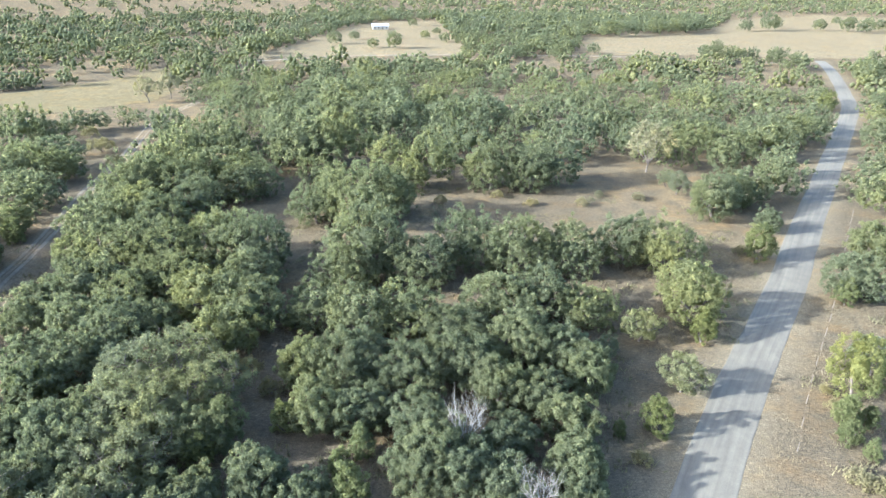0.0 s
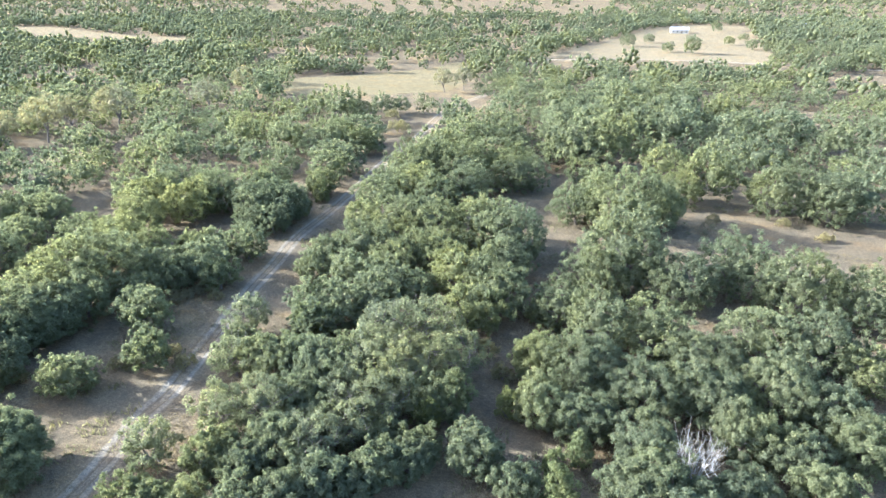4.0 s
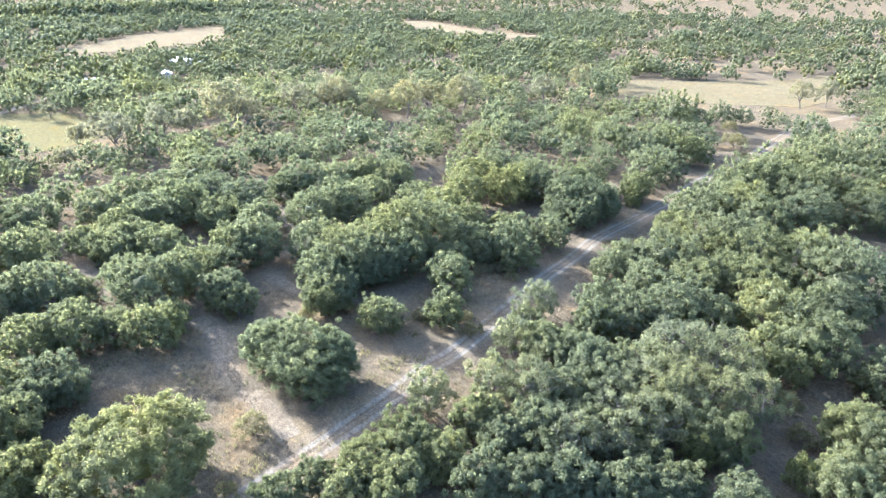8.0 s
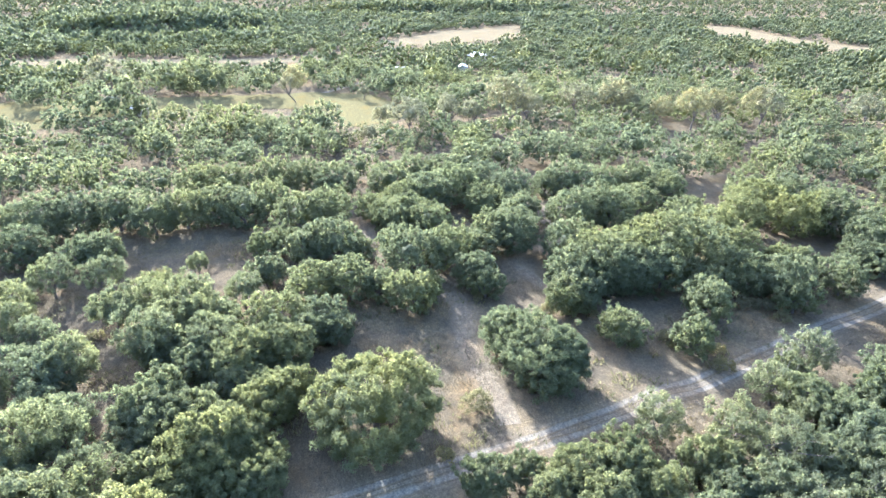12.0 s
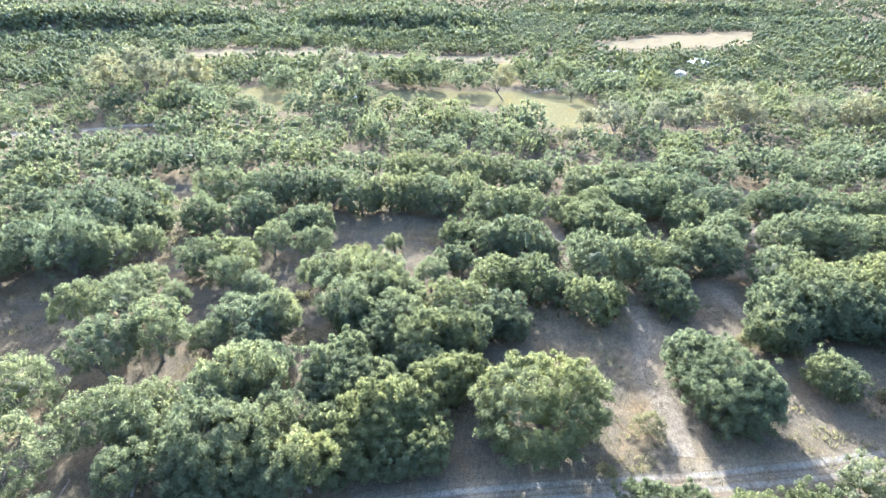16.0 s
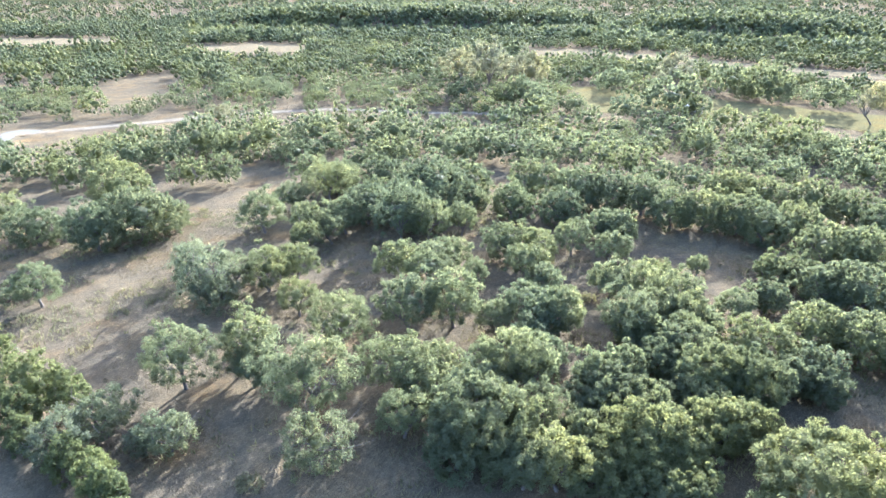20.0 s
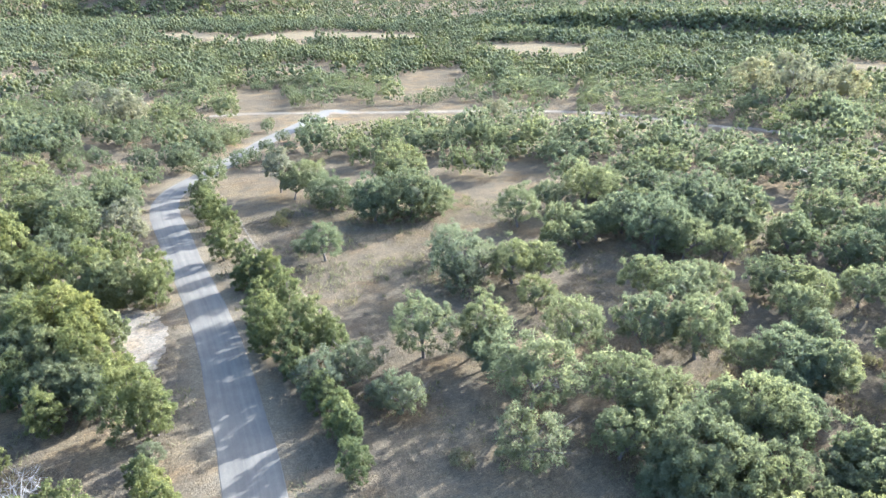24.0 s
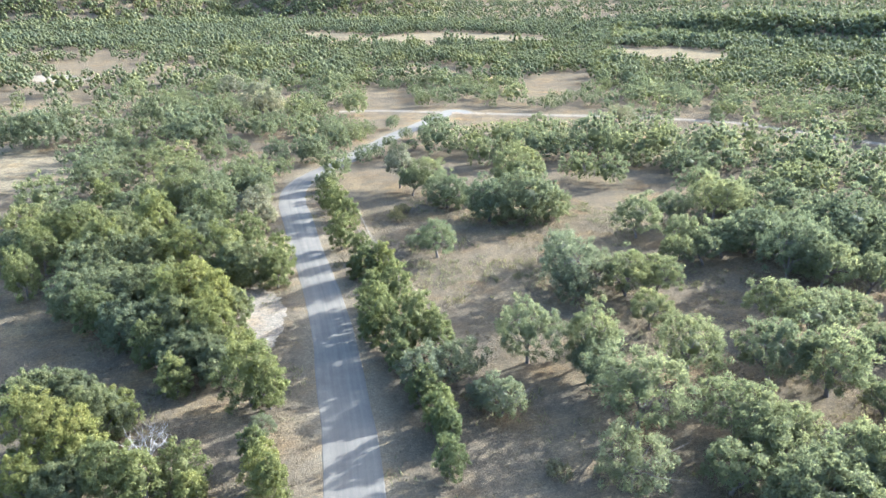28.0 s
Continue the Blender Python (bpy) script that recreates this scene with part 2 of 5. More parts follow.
def lobed_crown(rng, r, flat, zc, lobe_r, lobes, leaves, leaf, low=-0.35, peak=0.0, core=0.72, inner=0.62, cull=0.0, spread=0.6, wave=1.0):
    """A crown of many leafy lobes on an uneven dome: (verts, [tris])."""
    i = np.arange(lobes) + 0.5
    cz = 1 - (1 - low) * i / lobes
    th = i * 2.39996 + rng.uniform(0, 6.28)
    ring = np.sqrt(np.clip(1 - cz * cz, 0, 1))
    d = np.stack([ring * np.cos(th), ring * np.sin(th), cz], 1) + rng.normal(size=(lobes, 3)) * 0.11
    k = 1 - min(0.30, 1.2 / r) * rng.uniform(0, 1, lobes)
    k *= 1 + wave * (0.16 * np.cos(2 * th + rng.uniform(0, 6)) + 0.10 * np.cos(3 * th + rng.uniform(0, 6)))
    taper = 1 - peak * np.clip(cz, 0, 1)
    at = d * k[:, None] * np.array([1, 1, flat]) * r
    at[:, :2] *= taper[:, None]
    at[:, 2] += zc
    lr = lobe_r * rng.uniform(0.7, 1.25, lobes)
    verts, tris, n = [], [], len(OCT_V)
    for j in range(lobes):
        turn = rng.uniform(0, 1.57)
        q = OCT_V * (lr[j] * core * rng.uniform(0.75, 1.25, (n, 1)))
        verts.append(at[j] + np.stack([q[:, 0] * math.cos(turn) - q[:, 1] * math.sin(turn), q[:, 0] * math.sin(turn) + q[:, 1] * math.cos(turn), q[:, 2]], 1))
        tris.append(OCT_F + j * n)
    base = lobes * n
    if lobes > 3:
        verts.append(np.array([0, 0, zc]) + ICO_V * np.array([1, 1, flat]) * r * inner * rng.uniform(0.85, 1.1, (len(ICO_V), 1)))
        tris.append(ICO_F + base)
        base += len(ICO_V)
    w = np.repeat(np.arange(lobes), leaves)
    out = unit(rng.normal(size=(len(w), 3)) + 0.8 * unit(at[w] - np.array([0, 0, zc - 0.3 * r])) + np.array([0, 0, 0.30]))
    places = at[w] + out * (lr[w] * rng.uniform(0.5, 1.32, len(w)))[:, None]
    deep = np.linalg.norm((places - np.array([0, 0, zc])) / (np.array([1, 1, flat]) * r), axis=1)
    keep = (deep > cull) & (places[:, 2] > 0.05)
    lv, lf = leaf_tris(rng, places[keep], out[keep], leaf, spread)
    return np.concatenate(verts + [lv]), [np.concatenate(tris + [lf + base])]


def limb(path, radii, sides=7):
    """A tapered round limb along a path."""
    v, f = [], []
    path = [Vector(p) for p in path]
    for i, p in enumerate(path):
        way = (path[min(i + 1, len(path) - 1)] - path[max(i - 1, 0)]).normalized()
        a = way.orthogonal().normalized()
        b = way.cross(a)
        for s in range(sides):
            q = 2 * math.pi * s / sides
            v.append((p + (a * math.cos(q) + b * math.sin(q)) * radii[i])[:])
    for i in range(len(path) - 1):
        for s in range(sides):
            e = (s + 1) % sides
            f.append((i * sides + s, i * sides + e, (i + 1) * sides + e, (i + 1) * sides + s))
    return np.array(v), np.array(f)


def gather(bits):
    """Joins (verts, quads) bits."""
    v, f, n = [], [], 0
    for a, b in bits:
        v.append(a)
        f.append(b + n)
        n += len(a)
    return np.concatenate(v), np.concatenate(f)


def trunk_bits(rng, r, h, limbs, thick, reach=0.55, twigs=0, split=False):
    """A forked trunk; split: the trunk and each limb with its twigs apart."""
    fork = h * rng.uniform(0.22, 0.34)
    lean = rng.normal(size=2) * 0.08 * h
    bits = [limb([(0, 0, -0.15), (0.03, 0, 0.25), (lean[0] * 0.5, lean[1] * 0.5, fork * 0.6), (lean[0], lean[1], fork)], [thick * 1.35, thick, thick * 0.88, thick * 0.8])]
    for i in range(limbs):
        a = 6.283 * (i + rng.uniform(-0.3, 0.3)) / limbs
        e = r * reach * rng.uniform(0.8, 1.25)
        top = h * rng.uniform(0.6, 0.85)
        p0 = Vector((lean[0], lean[1], fork * rng.uniform(0.8, 1.0)))
        p3 = Vector((lean[0] + e * math.cos(a), lean[1] + e * math.sin(a), top))
        p1 = p0.lerp(p3, 0.4) + Vector((rng.normal() * 0.1 * r, rng.normal() * 0.1 * r, 0.08 * h))
        arm = [limb([p0, p1, p3], [thick * 0.6, thick * 0.42, thick * 0.16], 6)]
        for _ in range(twigs):
            k = rng.uniform(0.35, 1.0)
            q0 = p1.lerp(p3, k)
            q1 = q0 + Vector((rng.normal() * 0.28 * r, rng.normal() * 0.28 * r, rng.uniform(-0.02, 0.3) * h))
            q2 = q1 + Vector((rng.normal() * 0.18 * r, rng.normal() * 0.18 * r, rng.uniform(0.0, 0.18) * h))
            arm.append(limb([q0, q1, q2], [thick * 0.2, thick * 0.12, thick * 0.04], 4))
        bits.append(gather(arm))
    return bits if split else [gather(bits)]


def part(name, me, parent, label=""):
    ob = new(name, me)
    ob.parent = parent
    if label:
        ob["label"] = label
    return ob


# ---- trees ----
class Kind:
    """One kind of tree: some built sizes, which are then set out."""

    def __init__(self, name, category, label, group, leaf, sizes, build, bark, trunk_label=""):
        self.name, self.category, self.label, self.group, self.trunk_label = name, category, label, group, trunk_label
        self.shapes = []
        for k, (r, variants) in enumerate(sizes):
            for v in range(variants):
                rng = np.random.default_rng(1000 + 37 * k + v + len(name) * 101)
                crown, trunk = build(rng, r)
                cm = mesh_of(name + "_crown", crown[0], crown[1], [leaf]) if crown else None
                self.shapes.append((r, cm, [mesh_of(name + "_trunk", v, [f], [bark]) for v, f in trunk]))

    def plant(self, rows, seed=1):
        rng = random.Random(seed)
        for x, y, r in rows:
            best = min(abs(math.log(r / s[0])) for s in self.shapes)
            size, crown, trunk = rng.choice([s for s in self.shapes if abs(math.log(r / s[0])) < best + 1e-6])
            k = r / size
            ob = tagged(new(self.name), self.label, self.category, self.group)
            ob.matrix_world = pose(x, y, float(terrain(x, y)), 0, 0, rng.uniform(0, 360)) @ Matrix.Diagonal((k, k, k * rng.uniform(0.92, 1.1), 1))
            part("trunk", trunk[0], ob, self.trunk_label)
            for arm in trunk[1:]:
                part("limb", arm, ob)
            if crown:
                part("crown", crown, ob)


def oak_shape(rng, r, fine=1):
    """A live oak; the largest are broad low domes of fine even foliage."""
    old = r > 6
    lobe = 0.55 if old else 0.27 + 0.048 * min(r, 5)
    zc, flat = (0.9 + 0.52 * r, 0.72) if old else (0.9 + 0.64 * r, 0.80)
    leaves, size = (135, 0.150) if fine else (46, 0.20)
    crown = lobed_crown(rng, r, flat, zc, lobe, int((4.4 if old else 3.4) * (r / lobe) ** 2) + 4, leaves, size, low=-0.85, inner=0.46, core=0.5, cull=0.66, wave=0.45 if old else 1.0)
    return crown, trunk_bits(rng, r, zc + 0.5 * r, 5, 0.09 + 0.045 * r)


def plain_oak_shape(rng, r):
    return oak_shape(rng, r, 0)


def open_shape(rng, r):
    """An oak with bare lower stems and separate leafy clumps."""
    lobe = 0.32 + 0.062 * r
    zc, flat = 1.2 + 0.82 * r, 0.82
    crown = lobed_crown(rng, r, flat, zc, lobe, int(2.6 * (r / lobe) ** 2) + 3, 110, 0.150, low=-0.62, core=0.42, inner=0.3, cull=0.45, spread=0.7)
    return crown, trunk_bits(rng, r, zc + 0.5 * r, 6, 0.09 + 0.04 * r, 0.62, 2, True)


def grey_shape(rng, r):
    lobe = 0.32 + 0.07 * r
    zc, flat = 0.8 + 0.72 * r, 0.85
    crown = lobed_crown(rng, r * 0.95, flat, zc, lobe, int(2.4 * (r / lobe) ** 2) + 3, 90, 0.155, low=-0.75, core=0.38, inner=0.3, cull=0.45, spread=0.7)
    return crown, trunk_bits(rng, r, zc + 0.6 * r, 6, 0.08 + 0.035 * r, 0.7, 3, True)


def yellow_shape(rng, r):
    zc, flat = 1.2 + 1.1 * r, 1.05
    lobe = 0.4 + 0.11 * r
    crown = lobed_crown(rng, r * 0.95, flat, zc, lobe, int(1.9 * (r / lobe) ** 2) + 3, 70, 0.30, core=0.4, inner=0.35, cull=0.4)
    return crown, trunk_bits(rng, r, zc + 0.7 * r, 6, 0.08 + 0.03 * r, 0.6, 2)


def cedar_shape(rng, r):
    lobe = 0.20 + 0.10 * r
    zc = 1.38 * r
    crown = lobed_crown(rng, r * 0.95, 1.42, zc, lobe, int(3.0 * (r / lobe) ** 2) + 4, 80, 0.125 + 0.016 * r, low=-0.85, peak=0.25, core=0.5, inner=0.4, cull=0.5)
    return crown, trunk_bits(rng, r * 0.7, zc * 1.7, 3, 0.06 + 0.04 * r)


def shrub_shape(rng, r):
    lobe = 0.28 + 0.1 * r
    zc = 0.42 * r
    crown = lobed_crown(rng, r * 0.95, 0.6, zc, lobe, int(1.7 * (r / lobe) ** 2) + 3, 60, 0.15, low=-0.2, core=0.3, inner=0.15, spread=1.2)
    return crown, trunk_bits(rng, r, zc * 1.7, 4, 0.03 + 0.02 * r)


def snag_shape(rng, r):
    return None, trunk_bits(rng, r * 1.1, 3.4 * r, 9, 0.04 + 0.022 * r, 0.8, 16)


def brush_shape(rng, r):
    return None, trunk_bits(rng, r * 1.1, 1.6 * r, 9, 0.04 + 0.022 * r, 0.8, 16)


live_oak = Kind("live_oak", "tree", "evergreen live oak with a dense lumpy grey-green crown on dry ground", "live oaks of the woodland", OAK, [(2.4, 3), (3.4, 5), (4.5, 5), (5.8, 3), (6.6, 1)], oak_shape, BARK, "grey-brown forked trunk")
outer_oak = Kind("live_oak", "tree", "evergreen live oak with a dense lumpy grey-green crown on dry ground", "live oaks of the woodland", OAK, [(2.4, 2), (3.4, 3), (4.5, 3), (5.8, 2)], plain_oak_shape, BARK, "grey-brown forked trunk")
open_oak = Kind("post_oak", "tree", "open-crowned oak with leafy clumps above bare forked stems", "open-crowned oaks of the glade", PALE, [(2.4, 3), (3.4, 4), (4.5, 4), (5.6, 2)], open_shape, BARK, "grey-brown forked stems")
grey_oak = Kind("scrub_oak", "tree", "greyish scrub oak with a thin open crown and visible limbs", "scrub oaks", GREY, [(2.6, 2), (4.0, 3)], grey_shape, BARK, "grey forked trunk")
juniper = Kind("juniper", "tree", "bushy yellow-green juniper with foliage down to the ground", "junipers", CEDAR, [(1.2, 3), (2.2, 3), (3.2, 2)], cedar_shape, BARK)
autumn_tree = Kind("cottonwood", "tree", "deciduous tree with thinning yellow autumn leaves", "autumn trees", YELLOW, [(3.0, 2), (5.0, 2)], yellow_shape, BARK)
shrub = Kind("shrub", "shrub", "low brownish-green shrub in dry grass", "shrubs", BUSH, [(1.0, 2), (1.8, 2)], shrub_shape, BARK)
snag = Kind("dead_tree", "tree", "dead leafless tree with bleached grey branches", "dead trees", OAK, [(2.0, 2)], snag_shape, DEADWOOD, "bleached forked trunk with bare branches")
brush = Kind("dead_bush", "shrub", "dead leafless bush of bleached grey branches on bare ground", "dead bushes", OAK, [(2.0, 1)], brush_shape, DEADWOOD, "bleached forked stem with bare branches")


# ---- layout, in metres ----
ROAD = [
    (-75.5, -219.3), (-70.8, -225.3), (-57.5, -209.4), (-41.3, -191.2), (-27.4, -172.8), (-19.5, -162.4), (-12.2, -153.4), (-8.2, -147.1), (-5.5, -136.7),
    (-5.6, -118.4), (-6.3, -96), (-6.6, -85.2), (-6.5, -72.1), (-6, -62.1), (-5.7, -53.5), (-4.8, -44.3), (-1.6, -21.7), (3.9, 1), (12.9, 23.3),
    (25.2, 45.3), (35.6, 61.5), (44.6, 74.3), (57, 91.8), (73.6, 117.2), (100.8, 157.6), (150.1, 231.5), (169.7, 267.2), (193.1, 314.6), (212.2, 355.9),
    (224, 385.8)]
SIDE_ROAD = [
    (-29.6, -236), (-50.3, -231.2), (-75.5, -219.3), (-107.8, -205.5), (-126.6, -197.9), (-150.9, -182.5), (-161.4, -172.5), (-179.2, -138.8),
    (-185.2, -132.4), (-190.7, -119)]
FARM_ROAD = [
    (218.2, 375.2), (194.6, 374.1), (166.7, 377.9), (109.4, 399.4), (40.2, 404.6), (-30.1, 400.9), (-76.5, 387.2), (-113.8, 364.5)]
TRACK = [
    (-33, -24.2), (-40.7, -11), (-45.1, 3.3), (-48.5, 17.5), (-50.2, 23.5), (-52, 29.6), (-54.6, 36.9), (-55.2, 40.9), (-58.7, 50.5), (-64.5, 65.8),
    (-67.3, 75.1), (-71.5, 87), (-74, 101.6), (-78.2, 120.4), (-81.6, 133.9), (-84.7, 150.6), (-88.2, 169.9), (-97.3, 212.2), (-94.9, 255)]
SIDE_PATH = [
    (-52.2, 17.5), (-56, 17.4), (-63.1, 16.7), (-70.8, 16), (-76.6, 17.3), (-80.4, 17), (-85.5, 15.3)]
WOOD_PATH = [
    (-92.7, 9.4), (-96.5, 7.3), (-105.9, 6), (-117.3, 5.6), (-127.9, 7.4)]
FOOT_PATH = [
    (-82.1, 32.2), (-87.9, 30.8), (-95.7, 30.9), (-101.3, 40), (-110.6, 41.7), (-116, 42.1), (-122.8, 47.4)]
HILL_TRACK = [
    (-17.5, -123.4), (-17.4, -108.5), (-18.8, -94.6), (-19.6, -87.5), (-20.4, -80.8)]
PULL_OFF_PATH = [
    (3.8, -82.9), (6.5, -91.1), (8.7, -95.9), (11.2, -103.4), (12.2, -114.2)]
FARM_LANE = [
    (-272.2, -2.6), (-295, 12.2), (-312.6, 23.4), (-323.9, 34.5)]
FENCE_LINE = [
    (37.7, 51.8), (44.1, 61.6), (51.1, 71.5), (57.7, 80.7), (69.7, 98.5), (88, 125.7)]
PULL_OFF = [
    (3.7, -93.1), (0.2, -88.8), (-1, -83.6), (-0.1, -77.3), (2, -72.3), (4.8, -79.3), (5.8, -89.1)]
HAY_FIELD = [
    (111.6, 530.9), (232, 582), (323.1, 752.3), (480.7, 851.9), (575.5, 738.1), (318, 398.5), (230.1, 396.9), (162.6, 410.9), (108.1, 408.1),
    (86.6, 425.6)]
FARM_FIELD = [
    (-115.3, 369.4), (-105.5, 456.8), (-88.6, 620.9), (-63.7, 699.6), (-3.9, 704.9), (6.2, 523.9), (13.7, 403.2), (-29.7, 395.2), (-77.6, 392.7)]
CREEK_MEADOW = [
    (-171.7, 207.9), (-197.7, 242.4), (-168.9, 276.2), (-153.6, 300.8), (-147.2, 344.2), (-115.1, 270.9), (-113.7, 245.2), (-124.6, 235.7),
    (-138.5, 222.8)]
RIVER_MEADOW = [
    (-265.7, -134.8), (-278.1, -96.1), (-270.7, -57.3), (-275.5, -3.9), (-262.6, 18.9), (-227.3, 32.3), (-209.8, 19.8), (-203.2, 5.3), (-232.1, -0.6),
    (-242.8, -28.9), (-236.8, -50.1), (-239.9, -69.1), (-216.5, -92.8)]
FAR_PASTURE = [
    (-477.7, 14.1), (-535.9, 66.9), (-592.8, 101), (-655.3, 199), (-516.6, 155.3), (-490.3, 115), (-469, 59.4)]
RIDGE_PASTURE = [
    (-403.9, -237.9), (-420.5, -202.1), (-419.3, -143.9), (-405.9, -82.5), (-404.8, -7.7), (-382.5, -3.8), (-381.1, -80.9), (-389.8, -149),
    (-373.8, -214.8)]
EAST_PASTURE = [
    (-249.8, -418.3), (-275.5, -428.1), (-309.8, -410.8), (-323.1, -369.5), (-287, -343.4), (-256.3, -369.7)]
VALLEY_PASTURE = [
    (-36.4, -654.2), (-75.5, -656.1), (-115.5, -583.4), (-168.1, -623.8), (-214.9, -607.5), (-259.4, -546.4), (-242.8, -499.9), (-187.3, -544.7),
    (-123.5, -530.8), (-76.2, -584.1)]
DISTANT_CLEARING = [
    (-635.6, 375.1), (-594.2, 400.3), (-479.6, 373.3), (-421.3, 370.7), (-386.1, 382.7), (-392.4, 339.6), (-471.2, 341.6), (-510.1, 331)]
WEST_FIELD = [
    (87.5, -216.8), (66.7, -205.6), (49, -185.4), (43.9, -167.2), (48.8, -156.8), (67, -157.9)]
CALICHE_PAD = [
    (110.6, -371.2), (104.6, -382.8), (92.7, -377.1), (76.8, -357.3), (86.2, -347.8), (99.3, -351.5)]
GLADE_A = [
    (22.1, -209.6), (-2.1, -209.4), (-12.5, -203.8), (-2.7, -180), (8, -176.6)]
GLADE_B = [
    (-114, -265.1), (-133.7, -297.4), (-180.5, -321.5), (-158.5, -270.3), (-135, -259.1)]
GLADE_C = [
    (-45.2, -276.6), (-66.9, -282), (-59.9, -243.4), (-39, -240.5)]
SAVANNA = [
    (19, 336.5), (95.2, 369.4), (194.6, 337.8), (183.1, 297.1), (140.2, 226.2), (85, 215.2), (55.9, 233.9), (19.1, 222.6)]
HILLSIDE = [
    (-259.5, 296.5), (-924.8, 1108.1), (-232.7, 1215.5), (-138.1, 603.7), (-131.6, 390), (-147.2, 344.2), (-160.8, 284.1)]
ROAD_SLOPE = [
    (-17.2, -237.2), (-77, -245.2), (-143.7, -226), (-177.5, -191), (-117.2, -182.4), (-77.3, -185), (-47.7, -173.8), (-27, -139.2), (-16.7, -142.2),
    (-12.6, -153.3), (-41.3, -191.2)]
TRACK_OPENING = [
    (-122.8, 176.2), (-121.4, 209.2), (-109.2, 243.7), (-97, 255.5), (-95.2, 201.3), (-82.8, 157.8), (-79, 130), (-87.6, 133.5), (-99.2, 165.2)]
WEST_GLADES = [
    (89.8, -168.8), (245.4, -514.6), (170, -532.4), (23.8, -491.7), (13.4, -361.6), (16.4, -286.5), (51.1, -256.9), (46.9, -181.8)]
HOUSES = [
    ('farmhouse', -58.1, 597, 12, 14, 8, 3, 'long low farmhouse with a pale metal roof on a bare field', 4, True),
    ('barn', 39.3, 691.7, 50, 9, 7, 3.6, 'small white barn among far trees', 2, False),
    ('ranch_house', -364.8, 86.7, 20, 13, 8.5, 3.2, 'white-roofed ranch house among oaks', 3, True),
    ('shed', -327, 68.3, -12, 7.5, 4.5, 2.6, 'low shed with a bright metal roof', 2, False),
    ('shed', -321.8, 36, 35, 7, 4, 2.6, 'low shed with a bright metal roof', 2, False),
    ('hay_barn', -236.2, -67.5, 60, 6, 4, 2.3, 'small open barn with a bright pale roof at the meadow edge', 2, False),
]
OAK_STAND_A = [
    (-0.7, 48, 3.5), (-4, 90.3, 5.4), (-2.5, 53.2, 3.3), (-2.3, 46, 3), (-8.4, 137.9, 4.6), (-4.9, 74.7, 4.7), (-4.2, 61.9, 4), (-11.1, 122.5, 5.3),
    (-12.5, 94.7, 7), (-16.2, 116.9, 7.3), (-8.8, 55.2, 3.1), (-11.7, 73.2, 4.6), (-15.3, 87.4, 4.4), (-11.1, 63, 4.1), (-24.2, 130.9, 3.7),
    (-25.3, 116.7, 4.5), (-17.8, 76.9, 4), (-13.7, 55.2, 3.1), (-16.6, 63.5, 3.4), (-20.9, 76.2, 1.7), (-12.6, 43.6, 2.1), (-42.8, 130.9, 5.6),
    (-31.2, 93.9, 5.5), (-29.5, 84.6, 4.6), (-27.1, 76.3, 4.6), (-38.2, 98.3, 5.7), (-17.8, 45.4, 2.7), (-28.1, 69.5, 3.9), (-50.1, 120.1, 5.2),
    (-55.7, 129.2, 6), (-34.3, 78.9, 4.8), (-40.8, 89.3, 4)]
OAK_STAND_B = [
    (-24.1, 51.4, 3.1), (-53.9, 110, 5.3), (-46.9, 93.7, 5.5), (-43.4, 84.9, 4.2), (-65.1, 125.7, 6), (-59.7, 113.5, 4.9), (-23, 43.5, 2.2),
    (-39, 72.5, 3.6), (-23, 41.8, 2.2), (-65.7, 116.7, 5.1), (-53.4, 93.6, 5.5), (-46.1, 79.7, 4), (-62.8, 104.5, 5.1), (-27, 44.1, 2.2),
    (-42.5, 68.9, 4.3), (-40.7, 64.9, 3), (-53.2, 82.5, 4.6), (-25.4, 39.2, 2.5), (-61.6, 94.7, 3.4), (-50.1, 73.4, 3.8), (-37, 52.6, 3.8),
    (-44.5, 63.1, 3.6), (-26.6, 36.7, 2.2), (-57.9, 79.1, 3.2), (-81.3, 108.9, 3.7), (-57.5, 74.1, 3.1), (-34.1, 43.7, 2.8), (-49.3, 63, 3.6),
    (-38.2, 48.4, 3.6), (-46.9, 59, 3.1), (-77.9, 95.8, 2.8), (-41.4, 50.2, 3.2)]
OAK_STAND_C = [
    (-29.6, 35.4, 2.8), (-78.7, 92.7, 4.4), (-38.1, 44.4, 2.8), (-91.9, 105.4, 4.4), (-76.7, 86.8, 3.2), (-40.1, 44, 2.2), (-83.4, 91.1, 5.1),
    (-45.7, 49.3, 3.6), (-91.2, 97.5, 4.9), (-80.9, 85.6, 3.3), (-35.8, 37.6, 2.8), (-73.1, 75.4, 3.4), (-31.3, 32.1, 2.5), (-54, 52.5, 2),
    (-95.5, 91.4, 4.9), (-69.2, 64.7, 2.8), (-36.7, 33.9, 2.4), (-79.5, 72.6, 3.1), (-73.2, 65.8, 3.8), (-95.5, 84.9, 4.8), (-80.6, 70.4, 3.2),
    (-105, 89.7, 5.7), (-33.7, 28.6, 2.5), (-40.7, 34.1, 2.5), (-75.5, 61.8, 3.4), (-105.8, 83.7, 5), (-85.8, 65.6, 4.1), (-98.2, 74.9, 4.6),
    (-79.1, 60.3, 4), (-75.3, 55.1, 3), (-69.1, 50.4, 3.6), (-61.5, 44.2, 2.7)]
